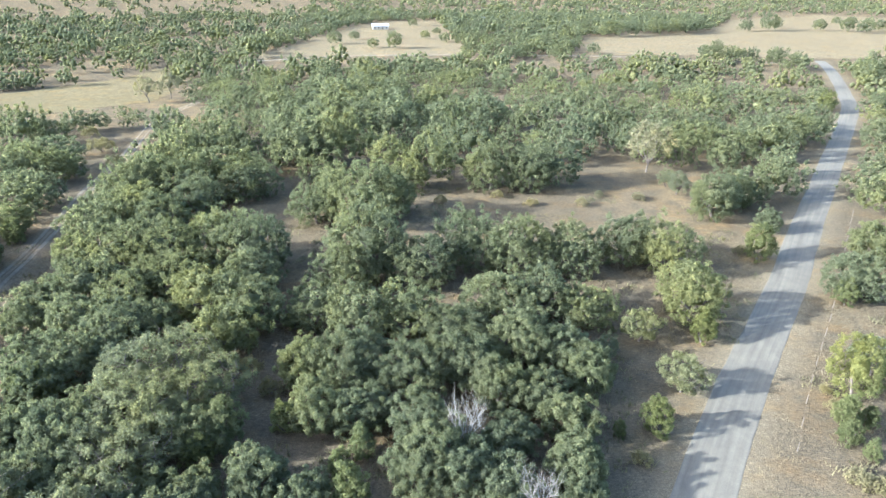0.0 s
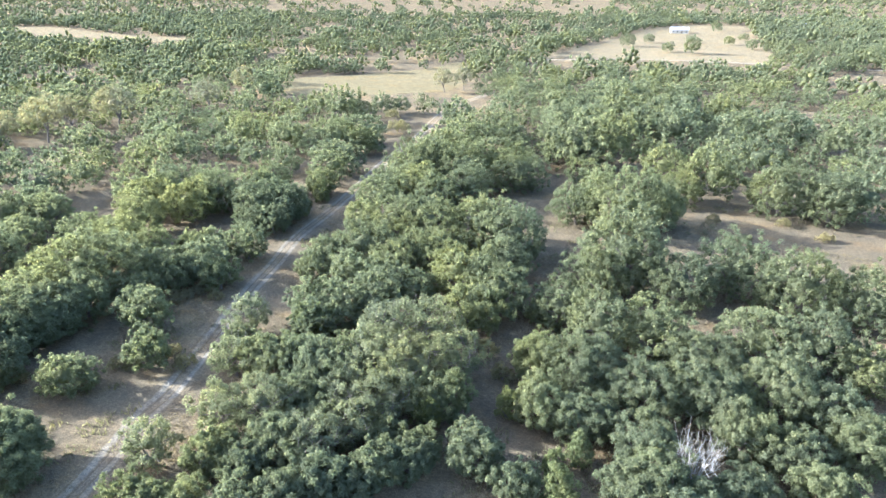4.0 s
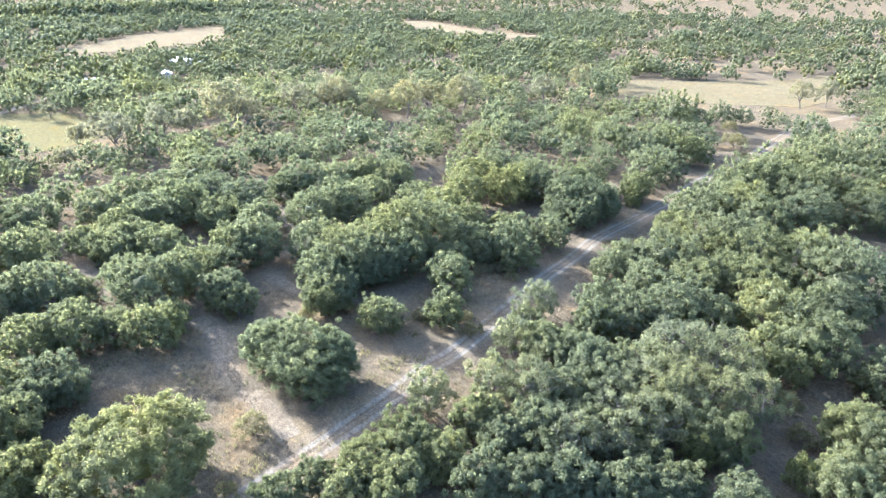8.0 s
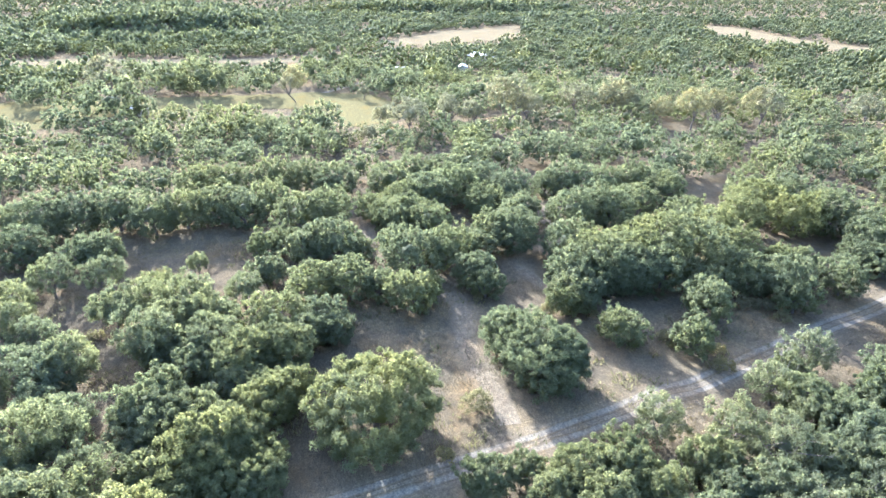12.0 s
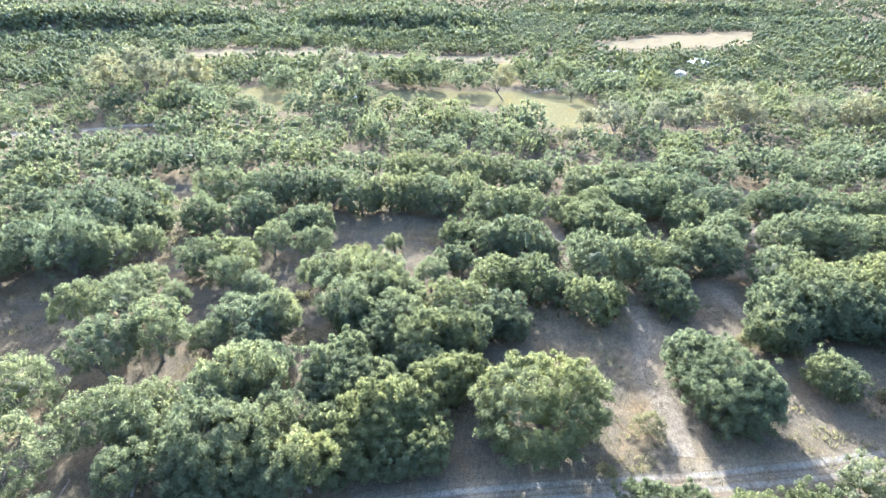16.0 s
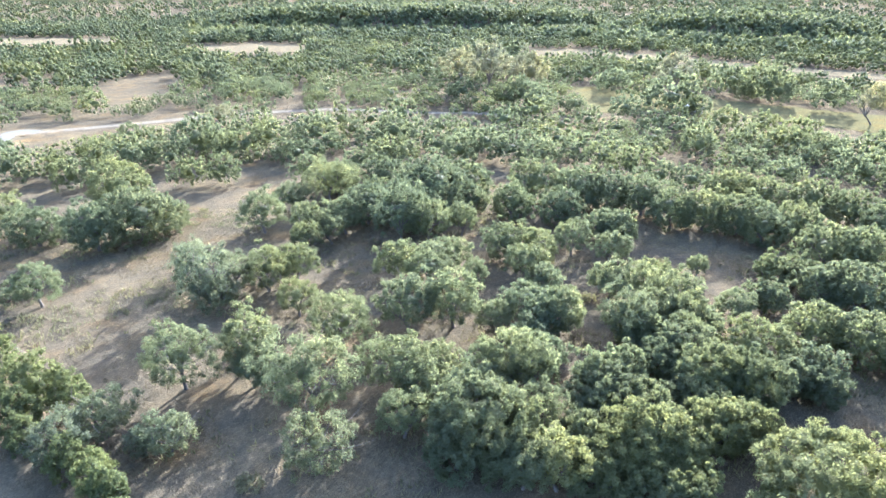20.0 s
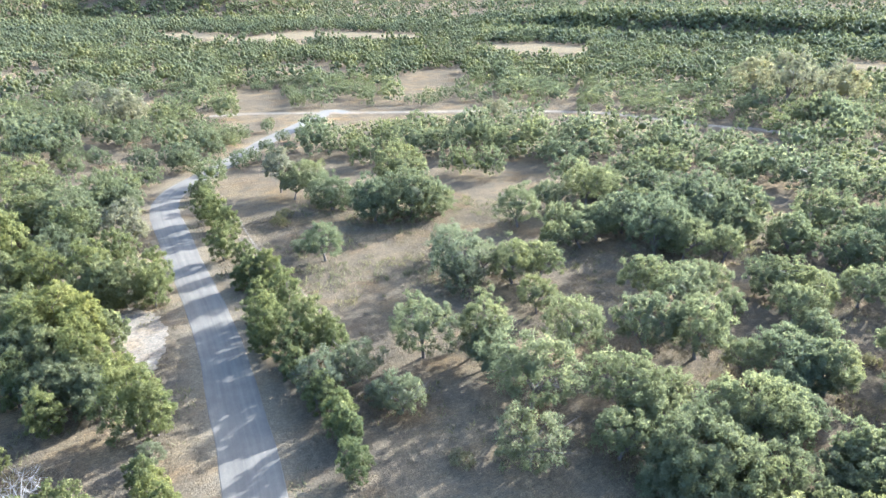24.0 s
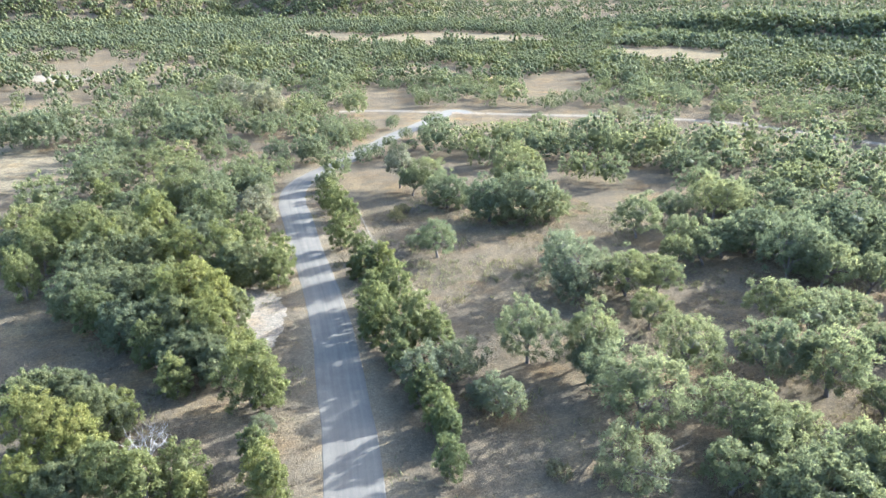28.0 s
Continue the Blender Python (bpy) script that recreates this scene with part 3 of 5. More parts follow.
OAK_STAND_D = [
    (-92.9, 65.5, 4.3), (-39, 27.2, 2.9), (-100.8, 65.3, 4.5), (-85.4, 54.9, 6.5), (-80.1, 49.7, 4.6), (-41.9, 25.7, 3), (-117.1, 69.8, 4.4),
    (-37.5, 21.8, 2.7), (-79.3, 44.2, 4.3), (-95.6, 53.1, 3.7), (-65.8, 36.3, 3), (-110, 60, 4.1), (-84.7, 45.9, 5.1), (-124.5, 66.6, 4.5),
    (-78.7, 40.5, 3.1), (-41.3, 21, 3.1), (-105.6, 51.2, 4.9), (-82.8, 40.1, 5.3), (-124.5, 59.3, 4.4), (-39.6, 18.2, 2.2), (-75.6, 33.7, 4.1),
    (-81.2, 35, 3.9), (-105.2, 45, 5.3), (-58.7, 25.1, 3.4), (-74.5, 31.7, 2.4), (-91.5, 38.8, 4.3), (-124.1, 51, 4.9), (-43.3, 16.6, 1.8),
    (-60, 23, 5.4), (-125.6, 46.3, 3.6), (-108.4, 35, 3.7), (-66, 20.9, 3.3)]
OAK_STAND_E = [
    (-98, 30.3, 4.7), (-120.4, 35.9, 5.1), (-42.8, 12.5, 2.2), (-99.9, 27.9, 3.8), (-81.6, 21.7, 2.6), (-114.7, 29.6, 4.2), (-127.7, 31.3, 5.2),
    (-85.1, 20.7, 3.1), (-95.6, 23.1, 3.4), (-124.3, 24.8, 4.9), (-92.9, 17.6, 4.2), (-137.3, 25.7, 4.8), (-106.4, 16.9, 4.2), (-121.2, 18.9, 4.7),
    (-82.2, 12.2, 3), (-137.1, 18.1, 4.9), (-91, 11.7, 4.6), (-79, 10.1, 3.3), (-113.1, 13.4, 3.9), (-119.2, 13.6, 4.1), (-98.9, 10, 3),
    (-109.1, 10.8, 3.2), (-131.8, 11.8, 4.8), (-113.5, 9.8, 3.4), (-83.8, 5.6, 3), (-117.9, 6.9, 2.8), (-53, 2.9, 6.5), (-97.4, 2.9, 2.9),
    (-84.4, 1.5, 3.8), (-133, -0.1, 4.9), (-97.7, -0.8, 4.8), (-115, -1.7, 4.3)]
OAK_STAND_F = [
    (-71.8, -1.1, 2.4), (-74.8, -2.7, 3.1), (-98.5, -4.6, 3.8), (-137, -6.5, 4.4), (-84.5, -4.4, 3.8), (-112.9, -7, 4.8), (-71.2, -4.9, 2.6),
    (-103.6, -8.7, 3), (-139.9, -13.2, 4.5), (-59, -6.4, 2.8), (-66.7, -7.4, 3.5), (-123.5, -13.8, 4.1), (-101.5, -12.3, 2.7), (-74.7, -9.3, 4.1),
    (-90.9, -11.4, 2.7), (-118.1, -17.7, 4.5), (-55.9, -8.6, 3.3), (-138, -22.2, 4.5), (-46.2, -8.3, 2.3), (-59.6, -10.9, 3.1), (-64.8, -11.9, 3.7),
    (-49.5, -9.1, 2.7), (-120.5, -22.8, 4.6), (-136.5, -28.7, 4.5), (-77.7, -16.9, 2.8), (-45.6, -10.6, 2.5), (-50.7, -11.8, 3.9),
    (-119.2, -28.6, 4.6), (-66, -17.2, 3.4), (-49.7, -13.6, 3.6), (-116.3, -33.8, 4.6), (-47, -13.9, 3.1)]
OAK_STAND_G = [
    (-55.3, -16.4, 3.5), (-69.8, -22.2, 2.8), (-120.1, -41.1, 4.7), (-43.7, -15.2, 2.7), (-57.7, -20.3, 3.6), (-53.3, -19.8, 3.4),
    (-102.4, -38.7, 3.4), (-47.4, -18.5, 2.6), (-102.1, -41.3, 3.3), (-118.6, -48.1, 4.7), (-116.3, -53.5, 5.3), (-104.8, -51.6, 4.2),
    (-65.9, -33.2, 3.7), (-114.2, -62.8, 5.3), (-40.5, -22.6, 3.1), (-101.4, -60.7, 4.4), (-84.2, -50.5, 4.2), (-41.9, -27, 5), (-100, -68.7, 2.7),
    (-106, -75, 4.8), (-38.4, -27.6, 3.2), (-94.7, -71.1, 3.6), (-97.2, -77.2, 7), (-99.2, -83.8, 4.9), (-85.5, -73, 5.4), (-99.3, -93.7, 4.5),
    (-91.9, -88.1, 3.1), (-82, -81.7, 5), (-95.1, -102.4, 3.4), (-90.9, -99.4, 4), (-55.1, -109.2, 4), (-50.1, -108.7, 6)]
OAK_STAND_H = [
    (-56.1, -128.5, 6.3), (-42.6, -109.9, 4.8), (-37, -120.4, 4.4), (-13.8, -139.4, 2.3), (1.9, -136, 3.5), (5.9, -139.4, 5), (4, -93.4, 4),
    (7.2, -95.4, 3.8), (6.5, -81.2, 2.8), (11.2, -127.2, 5.7), (7.6, -67.6, 2.7), (12.6, -111.6, 4.3), (17.8, -130.3, 5.2), (10.9, -70.5, 3.4),
    (13.5, -78.1, 3.7), (23.5, -125.2, 4.9), (17.4, -89.1, 4.1), (20.6, -102.1, 4.6), (26, -115.1, 4), (18.9, -78.3, 3.7), (22.1, -90.5, 4.1),
    (27.6, -99.9, 4.4), (36.6, -126.9, 4.3), (26.8, -88.4, 4), (19.5, -59.8, 3.2), (41.8, -121.7, 4.6), (23.7, -66.8, 2.5), (41, -111.5, 3.7),
    (20.7, -50.8, 2.5), (27.5, -66.6, 2.8), (75.8, 99, 4.8), (64.4, 86.5, 4.4)]
OAK_STAND_I = [
    (63.7, 113.9, 2.4), (62.6, 127.4, 4.2), (56.1, 122, 5.3), (35.9, 79.3, 4.7), (37.6, 95.7, 5.2), (31.7, 98.6, 4.9), (12.9, 42.9, 2.5),
    (17.5, 62.7, 3.4), (13.1, 47.1, 2.8), (20.5, 77.4, 4), (13.8, 53.8, 2.7), (15.4, 66.2, 3.5), (21.4, 95.5, 5.2), (10.8, 58.4, 3.2),
    (14.5, 80.1, 4.5), (20.4, 140.1, 5.9), (9.9, 68, 4.3), (6.2, 43.4, 2.8), (6.9, 50.9, 2.9), (12.8, 94.7, 5.6), (6.4, 59.3, 3.3), (7.7, 78, 4.8),
    (11.2, 139.9, 5.9), (2.6, 45.9, 3.2), (4.4, 96.8, 5.7), (2.5, 63.4, 3.8), (1.3, 70.9, 4.1)]
JUNIPERS_A = [
    (-8.3, 50.5, 1.3), (-8.5, 44, 1.6), (-10.2, 47.9, 1.1), (-17.1, 54.4, 1.4), (-24.6, 49.1, 1.7), (-48.4, 78.6, 1.6), (-78.8, 105.5, 1.6),
    (-45.6, 58.8, 1.9), (-47.4, 58, 1.9), (-14.1, -44.3, 1.7), (-15.1, -49.3, 1.6), (-15.1, -51.6, 2), (-18.9, -65.8, 2.2), (-14.5, -56.1, 1.9),
    (-16.6, -68.3, 2.9), (-14.1, -65.9, 2.2), (-13.3, -62.6, 1.8), (-16.1, -77.9, 2.8), (-16.7, -89, 2.2), (-12.5, -72.5, 2.9), (-13.3, -80.7, 2.2),
    (-14.6, -90.3, 2.4), (-11.3, -70.6, 1.6), (-14.5, -97.9, 1.8), (-12.4, -91.1, 1.3), (-15.3, -115.1, 2), (-12, -103.7, 2.4), (-13.6, -119.1, 2.5),
    (-12.6, -124.7, 2.6), (-1, -96.9, 2.3), (-0.1, -91.1, 2.5), (3.9, -106.1, 2.8)]
JUNIPERS_B = [
    (2.3, -60.2, 2.2), (4.7, -93.1, 1), (2.7, -46.1, 1.6), (4.8, -70.2, 1.8), (3.3, -48.1, 1.9), (4.3, -61.3, 3.1), (7.5, -99.5, 3),
    (4.1, -52.2, 1.4), (9.8, -115.9, 3.3), (8.5, -81.4, 3), (8.3, -73.9, 3.2), (11, -84.9, 3.3), (14.4, -100.3, 3.3), (18.7, -109.7, 3.9),
    (14.6, -82.5, 3.3), (12.5, -65.6, 2.1), (9.6, -47.1, 1.5), (10.6, -50, 2.1), (15.7, -72.6, 2.3), (30.3, -130.5, 3.3), (25.8, -104.3, 3.3),
    (30.8, -113.3, 3.9), (13.8, -48.5, 2.3), (23.8, -83.1, 2.8), (17.5, -60.9, 1.7), (34.3, -112.3, 3.2), (16.8, -50.1, 2.3), (36.2, -106.8, 3.3),
    (20.1, -54.9, 2.5), (36.4, -97.7, 2.8), (24.3, -58.4, 2.8), (24.1, -51.9, 2)]
JUNIPERS_C = [
    (44.8, 50.7, 0.9), (47.8, 56, 1), (43.7, 53, 1.1), (45, 55.8, 1.4), (49, 61.2, 3), (61.6, 84, 1.7), (140.5, 230.1, 2.9), (55.7, 100.5, 2.8),
    (35.6, 73.3, 1.9), (23.5, 54.5, 1.8), (19.4, 54, 0.7)]
FAR_OAKS_A = [
    (-0.9, 182.7, 7.5), (-6.3, 547, 4.2), (-2, 143.5, 7.4), (-3.1, 220.1, 6.9), (-14.6, 507.9, 4.3), (-30.2, 625.1, 4.7), (-33.4, 437.6, 6),
    (-18.4, 240, 7.4), (-14.2, 182.3, 7.5), (-40.9, 509.3, 3.9), (-17.9, 207.7, 7.5), (-13.2, 149.3, 6.9), (-48.3, 441.5, 4.1), (-22.6, 198.8, 7.1),
    (-30.7, 236, 8.3), (-68.4, 498.2, 3.8), (-27.5, 182, 7.5), (-36, 215.7, 7.6), (-78, 464.9, 5.1), (-27.1, 158.4, 8.8), (-34, 181.5, 7.3),
    (-46.7, 231.5, 7.8), (-30, 141.7, 4.7), (-44.6, 200.8, 6.3), (-35.1, 154.7, 7.9), (-39.9, 156.4, 5.7), (-49.1, 189, 5.9), (-44.8, 170.7, 6.3),
    (-62.4, 227.8, 7), (-57, 199, 5.3), (-77.2, 236.1, 6.2), (-47.9, 144.2, 5.3)]
FAR_OAKS_B = [
    (-57.9, 162.8, 6.8), (-51, 137.4, 6.5), (-66.1, 160.9, 7.4), (-63.6, 150.3, 6.9), (-78.4, 176.2, 6.5), (-66.2, 142.7, 6), (-63, 129.1, 6),
    (-109.8, 196.1, 4.4), (-114.7, 192, 4.3), (-90, 144.1, 4.7), (-97.3, 152.6, 5.6), (-112.3, 175.8, 4.8), (-91.5, 142.5, 5), (-86.3, 126.3, 4.8),
    (-119.5, 174.8, 6.3), (-103.9, 149.8, 5.4), (-99, 141.7, 5.9), (-85.2, 119.3, 5.1), (-90.9, 125.9, 4.7), (-102.6, 136.2, 5.2),
    (-110.9, 134.6, 5.3), (-98.2, 118.2, 4.1), (-123, 143.6, 4.9), (-163.4, 188.3, 6.4), (-108.3, 118.7, 5), (-125.4, 134.2, 4.9),
    (-139.7, 136.7, 4.3), (-106.9, 101.9, 4), (-127, 111.9, 5.3), (-119.3, 99.7, 3.6), (-136.3, 107.4, 4.7), (-115.2, 87.6, 4.7)]
FAR_OAKS_C = [
    (-156, 109.5, 5.1), (-133.8, 90.3, 4.4), (-132.9, 79.4, 4.9), (-124.6, 72.8, 4), (-146.9, 77.3, 6.7), (-146.8, 67.2, 4.4), (-166.2, 72.9, 5.6),
    (-145.3, 60.2, 4.2), (-149.5, 55.9, 5), (-241, 85.7, 5.4), (-153.7, 50.1, 5), (-146.6, 40.7, 5.3), (-141.7, 32.8, 5), (-157.6, 35.8, 4.8),
    (-273, 45.9, 5.9), (-266.5, 33.7, 6.9), (-260.6, 24.2, 7.9), (-293.7, 16.8, 7.6), (-144.2, 6.1, 4.5), (-297.8, 8.1, 6.5), (-174.5, -0.8, 4),
    (-188.5, -2.8, 6.8), (-295, -8.6, 6.5), (-165.7, -7.1, 6), (-191.6, -13.3, 5.2), (-193.3, -18.7, 4.4), (-270.3, -29.2, 7.2), (-190.4, -24.1, 5.2),
    (-158.2, -22.7, 5.1), (-323.5, -46.8, 5.7), (-193, -29.4, 5.3), (-272.3, -46.7, 6.1)]
FAR_OAKS_D = [
    (-325.1, -58.7, 7.2), (-210.4, -38, 5.4), (-276.8, -52.5, 8.7), (-164.1, -31.4, 4.6), (-275.3, -59.1, 3.9), (-319.7, -69.4, 5.7),
    (-279.8, -66, 7.6), (-210.4, -49.8, 4.9), (-169.7, -45.3, 5.6), (-139.2, -37.5, 4.7), (-305.9, -84.8, 6.9), (-227, -64.4, 5.9),
    (-137.8, -44.1, 4.7), (-221.2, -71.1, 10.3), (-239.9, -86.4, 6.7), (-313.7, -114.6, 6.5), (-140.9, -52.3, 4.8), (-344.5, -132.8, 3.8),
    (-208.2, -81.5, 5.5), (-315.3, -128.5, 4.9), (-257.2, -107.4, 7.2), (-144.1, -61, 4.9), (-330.3, -143.4, 4.6), (-267.2, -116.7, 3.8),
    (-324.8, -147.4, 4.5), (-145.1, -69.1, 5), (-209, -100.7, 4.4), (-305.8, -151, 5.7), (-310.9, -168.4, 4.9), (-136.1, -73.9, 4.8),
    (-197.5, -109.5, 5.7), (-214.8, -119.4, 5)]
FAR_OAKS_E = [
    (-202.3, -120.3, 6.9), (-136.5, -83.3, 4.9), (-199.4, -127.1, 5.9), (-135.9, -90.6, 5.6), (-201.4, -145.5, 6), (-125.8, -91.7, 5.3),
    (-129.8, -102.2, 4.8), (-135, -114.1, 5), (-115.9, -102.2, 4.4), (-131.2, -119.2, 4.9), (-110, -104.5, 4.8), (-121.2, -118.7, 4.6),
    (-107.1, -110.7, 3.6), (-129.5, -134.4, 4.3), (-115.8, -134.4, 6.5), (-157.3, -185.8, 2.6), (-92.7, -111.1, 4.1), (-100.5, -125.9, 5.2),
    (-106.2, -143.2, 6.5), (-97.9, -142.5, 4.9), (-79.6, -126.1, 4.1), (-90.6, -145.6, 4.7), (-88.4, -150.8, 6.3), (-73.5, -131.7, 4.1),
    (-86.5, -182.6, 3.9), (-70.2, -151.5, 5.9), (-67.6, -162.7, 4.6), (-55.6, -149.1, 3.9), (-47.8, -164.8, 5.7), (-57.1, -199.7, 3.4),
    (-48.8, -183.6, 2.4), (-42.1, -172.5, 2.1)]
FAR_OAKS_F = [
    (-43.2, -185.2, 2.1), (-35.8, -166.6, 1.9), (-42.2, -200.5, 2.7), (-36, -175.5, 2.3), (-30, -165.5, 2.2), (-32.4, -192, 3.2), (-26.1, -161.5, 3),
    (-34.6, -227.5, 5.2), (-25.9, -184, 3.7), (-23.2, -176.4, 2.6), (-25.1, -202.7, 3.3), (-17.2, -148.6, 4.2), (-20.3, -179.2, 4.6),
    (-21.1, -195.7, 3.8), (-12.9, -164.4, 3.7), (-12.8, -167.4, 4.6), (-5.8, -206.1, 4), (-3.9, -155.7, 3.1), (-4.1, -172.6, 3.1),
    (-1.7, -197.7, 4.2), (2.1, -147.1, 5.3), (2.9, -202.7, 4.4), (6.2, -180.8, 3.3), (11.1, -227.1, 5.2), (11.9, -173.4, 3.8), (13.3, -187.7, 4.3),
    (18.3, -189.9, 7.3), (15, -153.8, 4), (24.8, -208, 4.1), (19.9, -153.7, 4.6), (30.4, -218.1, 6.3), (26, -175.3, 3.5)]
FAR_OAKS_G = [
    (28.8, -166.4, 4.9), (34.8, -184.6, 3.6), (30.1, -151.3, 3.6), (40.7, -199.6, 4.9), (36.9, -162.1, 5.4), (37.4, -151.6, 4.7), (55.1, -212.7, 6),
    (59.8, -202, 7.2), (43.6, -136.8, 5.7), (65.4, -201.1, 5.6), (90.9, 123.4, 4.7), (107.1, 148.8, 4.8), (125.3, 176.4, 5.6), (156.3, 226, 6),
    (210.2, 309.3, 8), (399, 603.1, 7.1), (192.2, 291.4, 7.6), (425.8, 661.9, 5), (371.2, 583, 6.9), (421, 681.9, 4.6), (366.6, 600.7, 7.1),
    (117.2, 195.9, 5.3), (412.3, 697.3, 4.7), (106.1, 182.8, 5.8), (345.9, 607.6, 6.1), (374.4, 662.8, 4.5), (75.4, 134.1, 5.7), (82.6, 148.6, 4.9),
    (101.3, 183.6, 6.6), (190.3, 347.7, 5.4), (208.8, 384.1, 3.6), (87.9, 166.1, 6.9)]
FAR_OAKS_H = [
    (67.7, 131, 5.6), (184, 358, 6.2), (194.2, 381.6, 3.9), (321.5, 639.2, 4.8), (296.4, 601.5, 8.6), (77.5, 163.1, 6.8), (180.1, 380.1, 4.6),
    (70.6, 153.1, 5), (185.6, 403.5, 3.1), (273, 597.9, 6.6), (290.7, 637, 3.2), (168.4, 376.1, 5.2), (176.5, 403, 4.1), (79.9, 188.8, 5.9),
    (176.1, 421.3, 4.3), (154.2, 373.7, 6.4), (68.6, 169.3, 5.5), (162.7, 408.2, 4.2), (291.6, 739.1, 5), (225, 586.1, 7.4), (231.3, 609.6, 5.7),
    (66.6, 184.9, 5.8), (202.4, 565, 9.5), (205.1, 578.9, 5.9), (193.8, 582.1, 5.4), (177.4, 554.1, 8.4), (177.5, 569.2, 5.3), (50.5, 168.9, 5.4),
    (171.8, 592.5, 5.5), (155, 542, 8.2), (155.7, 579.3, 5.4), (134.4, 533.7, 9)]
FAR_OAKS_I = [
    (48, 192, 6.1), (147, 594.8, 5), (95.3, 415.9, 3.9), (118, 565, 5.3), (36.4, 177, 7.3), (84.1, 433.9, 4.8), (26.7, 142.4, 6), (93, 505.6, 5.6),
    (67.7, 391.7, 5), (26, 160.9, 6), (65.9, 438.6, 5.6), (26.9, 191, 6), (69.7, 527.9, 5.8), (48.8, 405.3, 5.2), (22.5, 198.5, 5.1),
    (39.2, 378.4, 4.6), (44.7, 455.5, 5.8), (44.9, 559.7, 5.2), (29.4, 404.2, 5.2), (11.7, 200.1, 7.2), (27.5, 501.3, 5.5), (6.7, 161.5, 6.7),
    (15.4, 403.5, 5.2), (0.3, 480.7, 4.9)]
POST_OAKS_A = [
    (-84.5, -14.1, 2.5), (-69.9, -16.1, 3.2), (-97.5, -22.8, 1.7), (-76.1, -18.9, 3), (-80.5, -21.4, 3.7), (-74.8, -22.1, 3.3), (-85.9, -26.1, 2.9),
    (-70.4, -23.5, 3.5), (-80, -26.8, 3.5), (-80.2, -30.6, 2.7), (-93.1, -35.8, 3), (-41.9, -18.5, 2.8), (-92.4, -42.8, 3), (-67.2, -31.7, 3.3),
    (-57.4, -28.5, 2.3), (-75.9, -38.8, 2.5), (-47.3, -24.4, 3), (-54.1, -28.1, 2.7), (-40.2, -21.1, 2.5), (-85.3, -45.2, 3.1), (-59.9, -32.7, 2.4),
    (-67.1, -37, 3.2), (-78.4, -43.7, 3), (-52.7, -29.6, 3.8), (-47.6, -28.9, 2), (-62.4, -38.9, 2.4), (-50.9, -32, 2.9), (-47.4, -30.8, 2.6),
    (-72.2, -49.2, 2), (-88, -63.3, 2.7), (-60, -44.3, 3.8), (-72.7, -54.4, 3.1)]
POST_OAKS_B = [
    (-47.4, -37.4, 2.9), (-65.9, -53.3, 3.8), (-82.1, -66.7, 4.1), (-43.6, -35.8, 2.5), (-55.5, -48.5, 3.8), (-79.5, -70.8, 5), (-38.8, -34.7, 2.6),
    (-66.2, -59.4, 3.6), (-44.3, -40.8, 3.6), (-75.3, -81.2, 3.5), (-46.6, -52.1, 4), (-85.3, -96.3, 4.8), (-70.2, -79.7, 2.8), (-70, -85, 3.2),
    (-64.7, -80, 2.5), (-35.6, -45.5, 4.7), (-75.9, -97.2, 3.5), (-56.2, -72.5, 3.2), (-49, -63.5, 2.9), (-66.1, -93.7, 4.4), (-51.2, -73.3, 3.6),
    (-35.1, -51.4, 2.3), (-35, -54.7, 2.4), (-36.8, -58.4, 3.4), (-29.3, -60.6, 4), (-27.5, -95.6, 3.4), (-35.8, -132.4, 4.1), (-31.8, -130.5, 2.8)]
SCRUB_OAKS = [
    (-25.8, 58.4, 3.8), (-30.5, 62.3, 4.4), (-29.3, 54.2, 3.9), (-34.9, 60.1, 4.2), (-29.2, 48.3, 3.6), (-34.1, 54.2, 3.9), (-32.1, 50.7, 4),
    (-30.4, 43.3, 3.1), (-32.9, 46.8, 3.5), (-32.4, 39, 3), (-40.6, 41.2, 3.4), (-55.8, 56.5, 2.8), (-50.5, 47.6, 2.9), (-43.8, 39, 3.1),
    (-47.4, 32.1, 2.8), (-30.2, -38.1, 3.4), (-48.8, -77.7, 3.6), (-42.5, -73.7, 3), (-43.4, -77.2, 4.8), (-46.7, -86.5, 3.3), (-22.3, -51.7, 2.5),
    (-20.8, -53.9, 1.9), (-19.6, -59.5, 3), (-15.2, -59, 3), (-24.6, -99.8, 1.6), (3.2, -56, 1.3), (54.2, 65.9, 2.8), (28.9, 62.1, 2.7),
    (53.7, 136.4, 2.6), (53, 142, 2), (27.1, 73.5, 2.5), (21.6, 69.5, 1.6)]
COTTONWOODS_A = [
    (-108.6, 251.2, 4), (-113.6, 242.4, 4.3), (-180, 196.5, 5.1), (-171.3, 166.3, 4.6), (-177, 133.8, 5.9), (-188.9, 126.3, 5.1), (-182, 113.6, 5.4),
    (-188.7, 106.3, 4.3), (-198.5, 99.4, 3.6), (-201.3, 96.6, 5.9), (-203.2, 94.2, 4.3), (-211.2, 86.1, 5), (-211.1, 70.9, 2.5), (-199.7, 63, 4.5),
    (-202.3, 58.4, 6.9), (-213.7, 48.9, 2.2), (-197.6, 44.8, 3.4), (-199.2, 37.3, 4.2), (-213.6, 39, 2.8), (-201.9, 25.6, 3.2), (-188.2, 23.5, 5.3),
    (-198.6, 16.2, 3.2), (-178, 10.3, 2.4), (-252.4, 13, 2.2), (-252.3, -13.7, 5.6), (-260.7, -83.4, 7.2), (-256.6, -146.2, 4.6),
    (-225.3, -130.1, 7.5), (-249.5, -148.9, 5.6), (-258.2, -155.7, 3.2), (-255.9, -161.6, 5.7), (-221.5, -148.5, 8.6)]
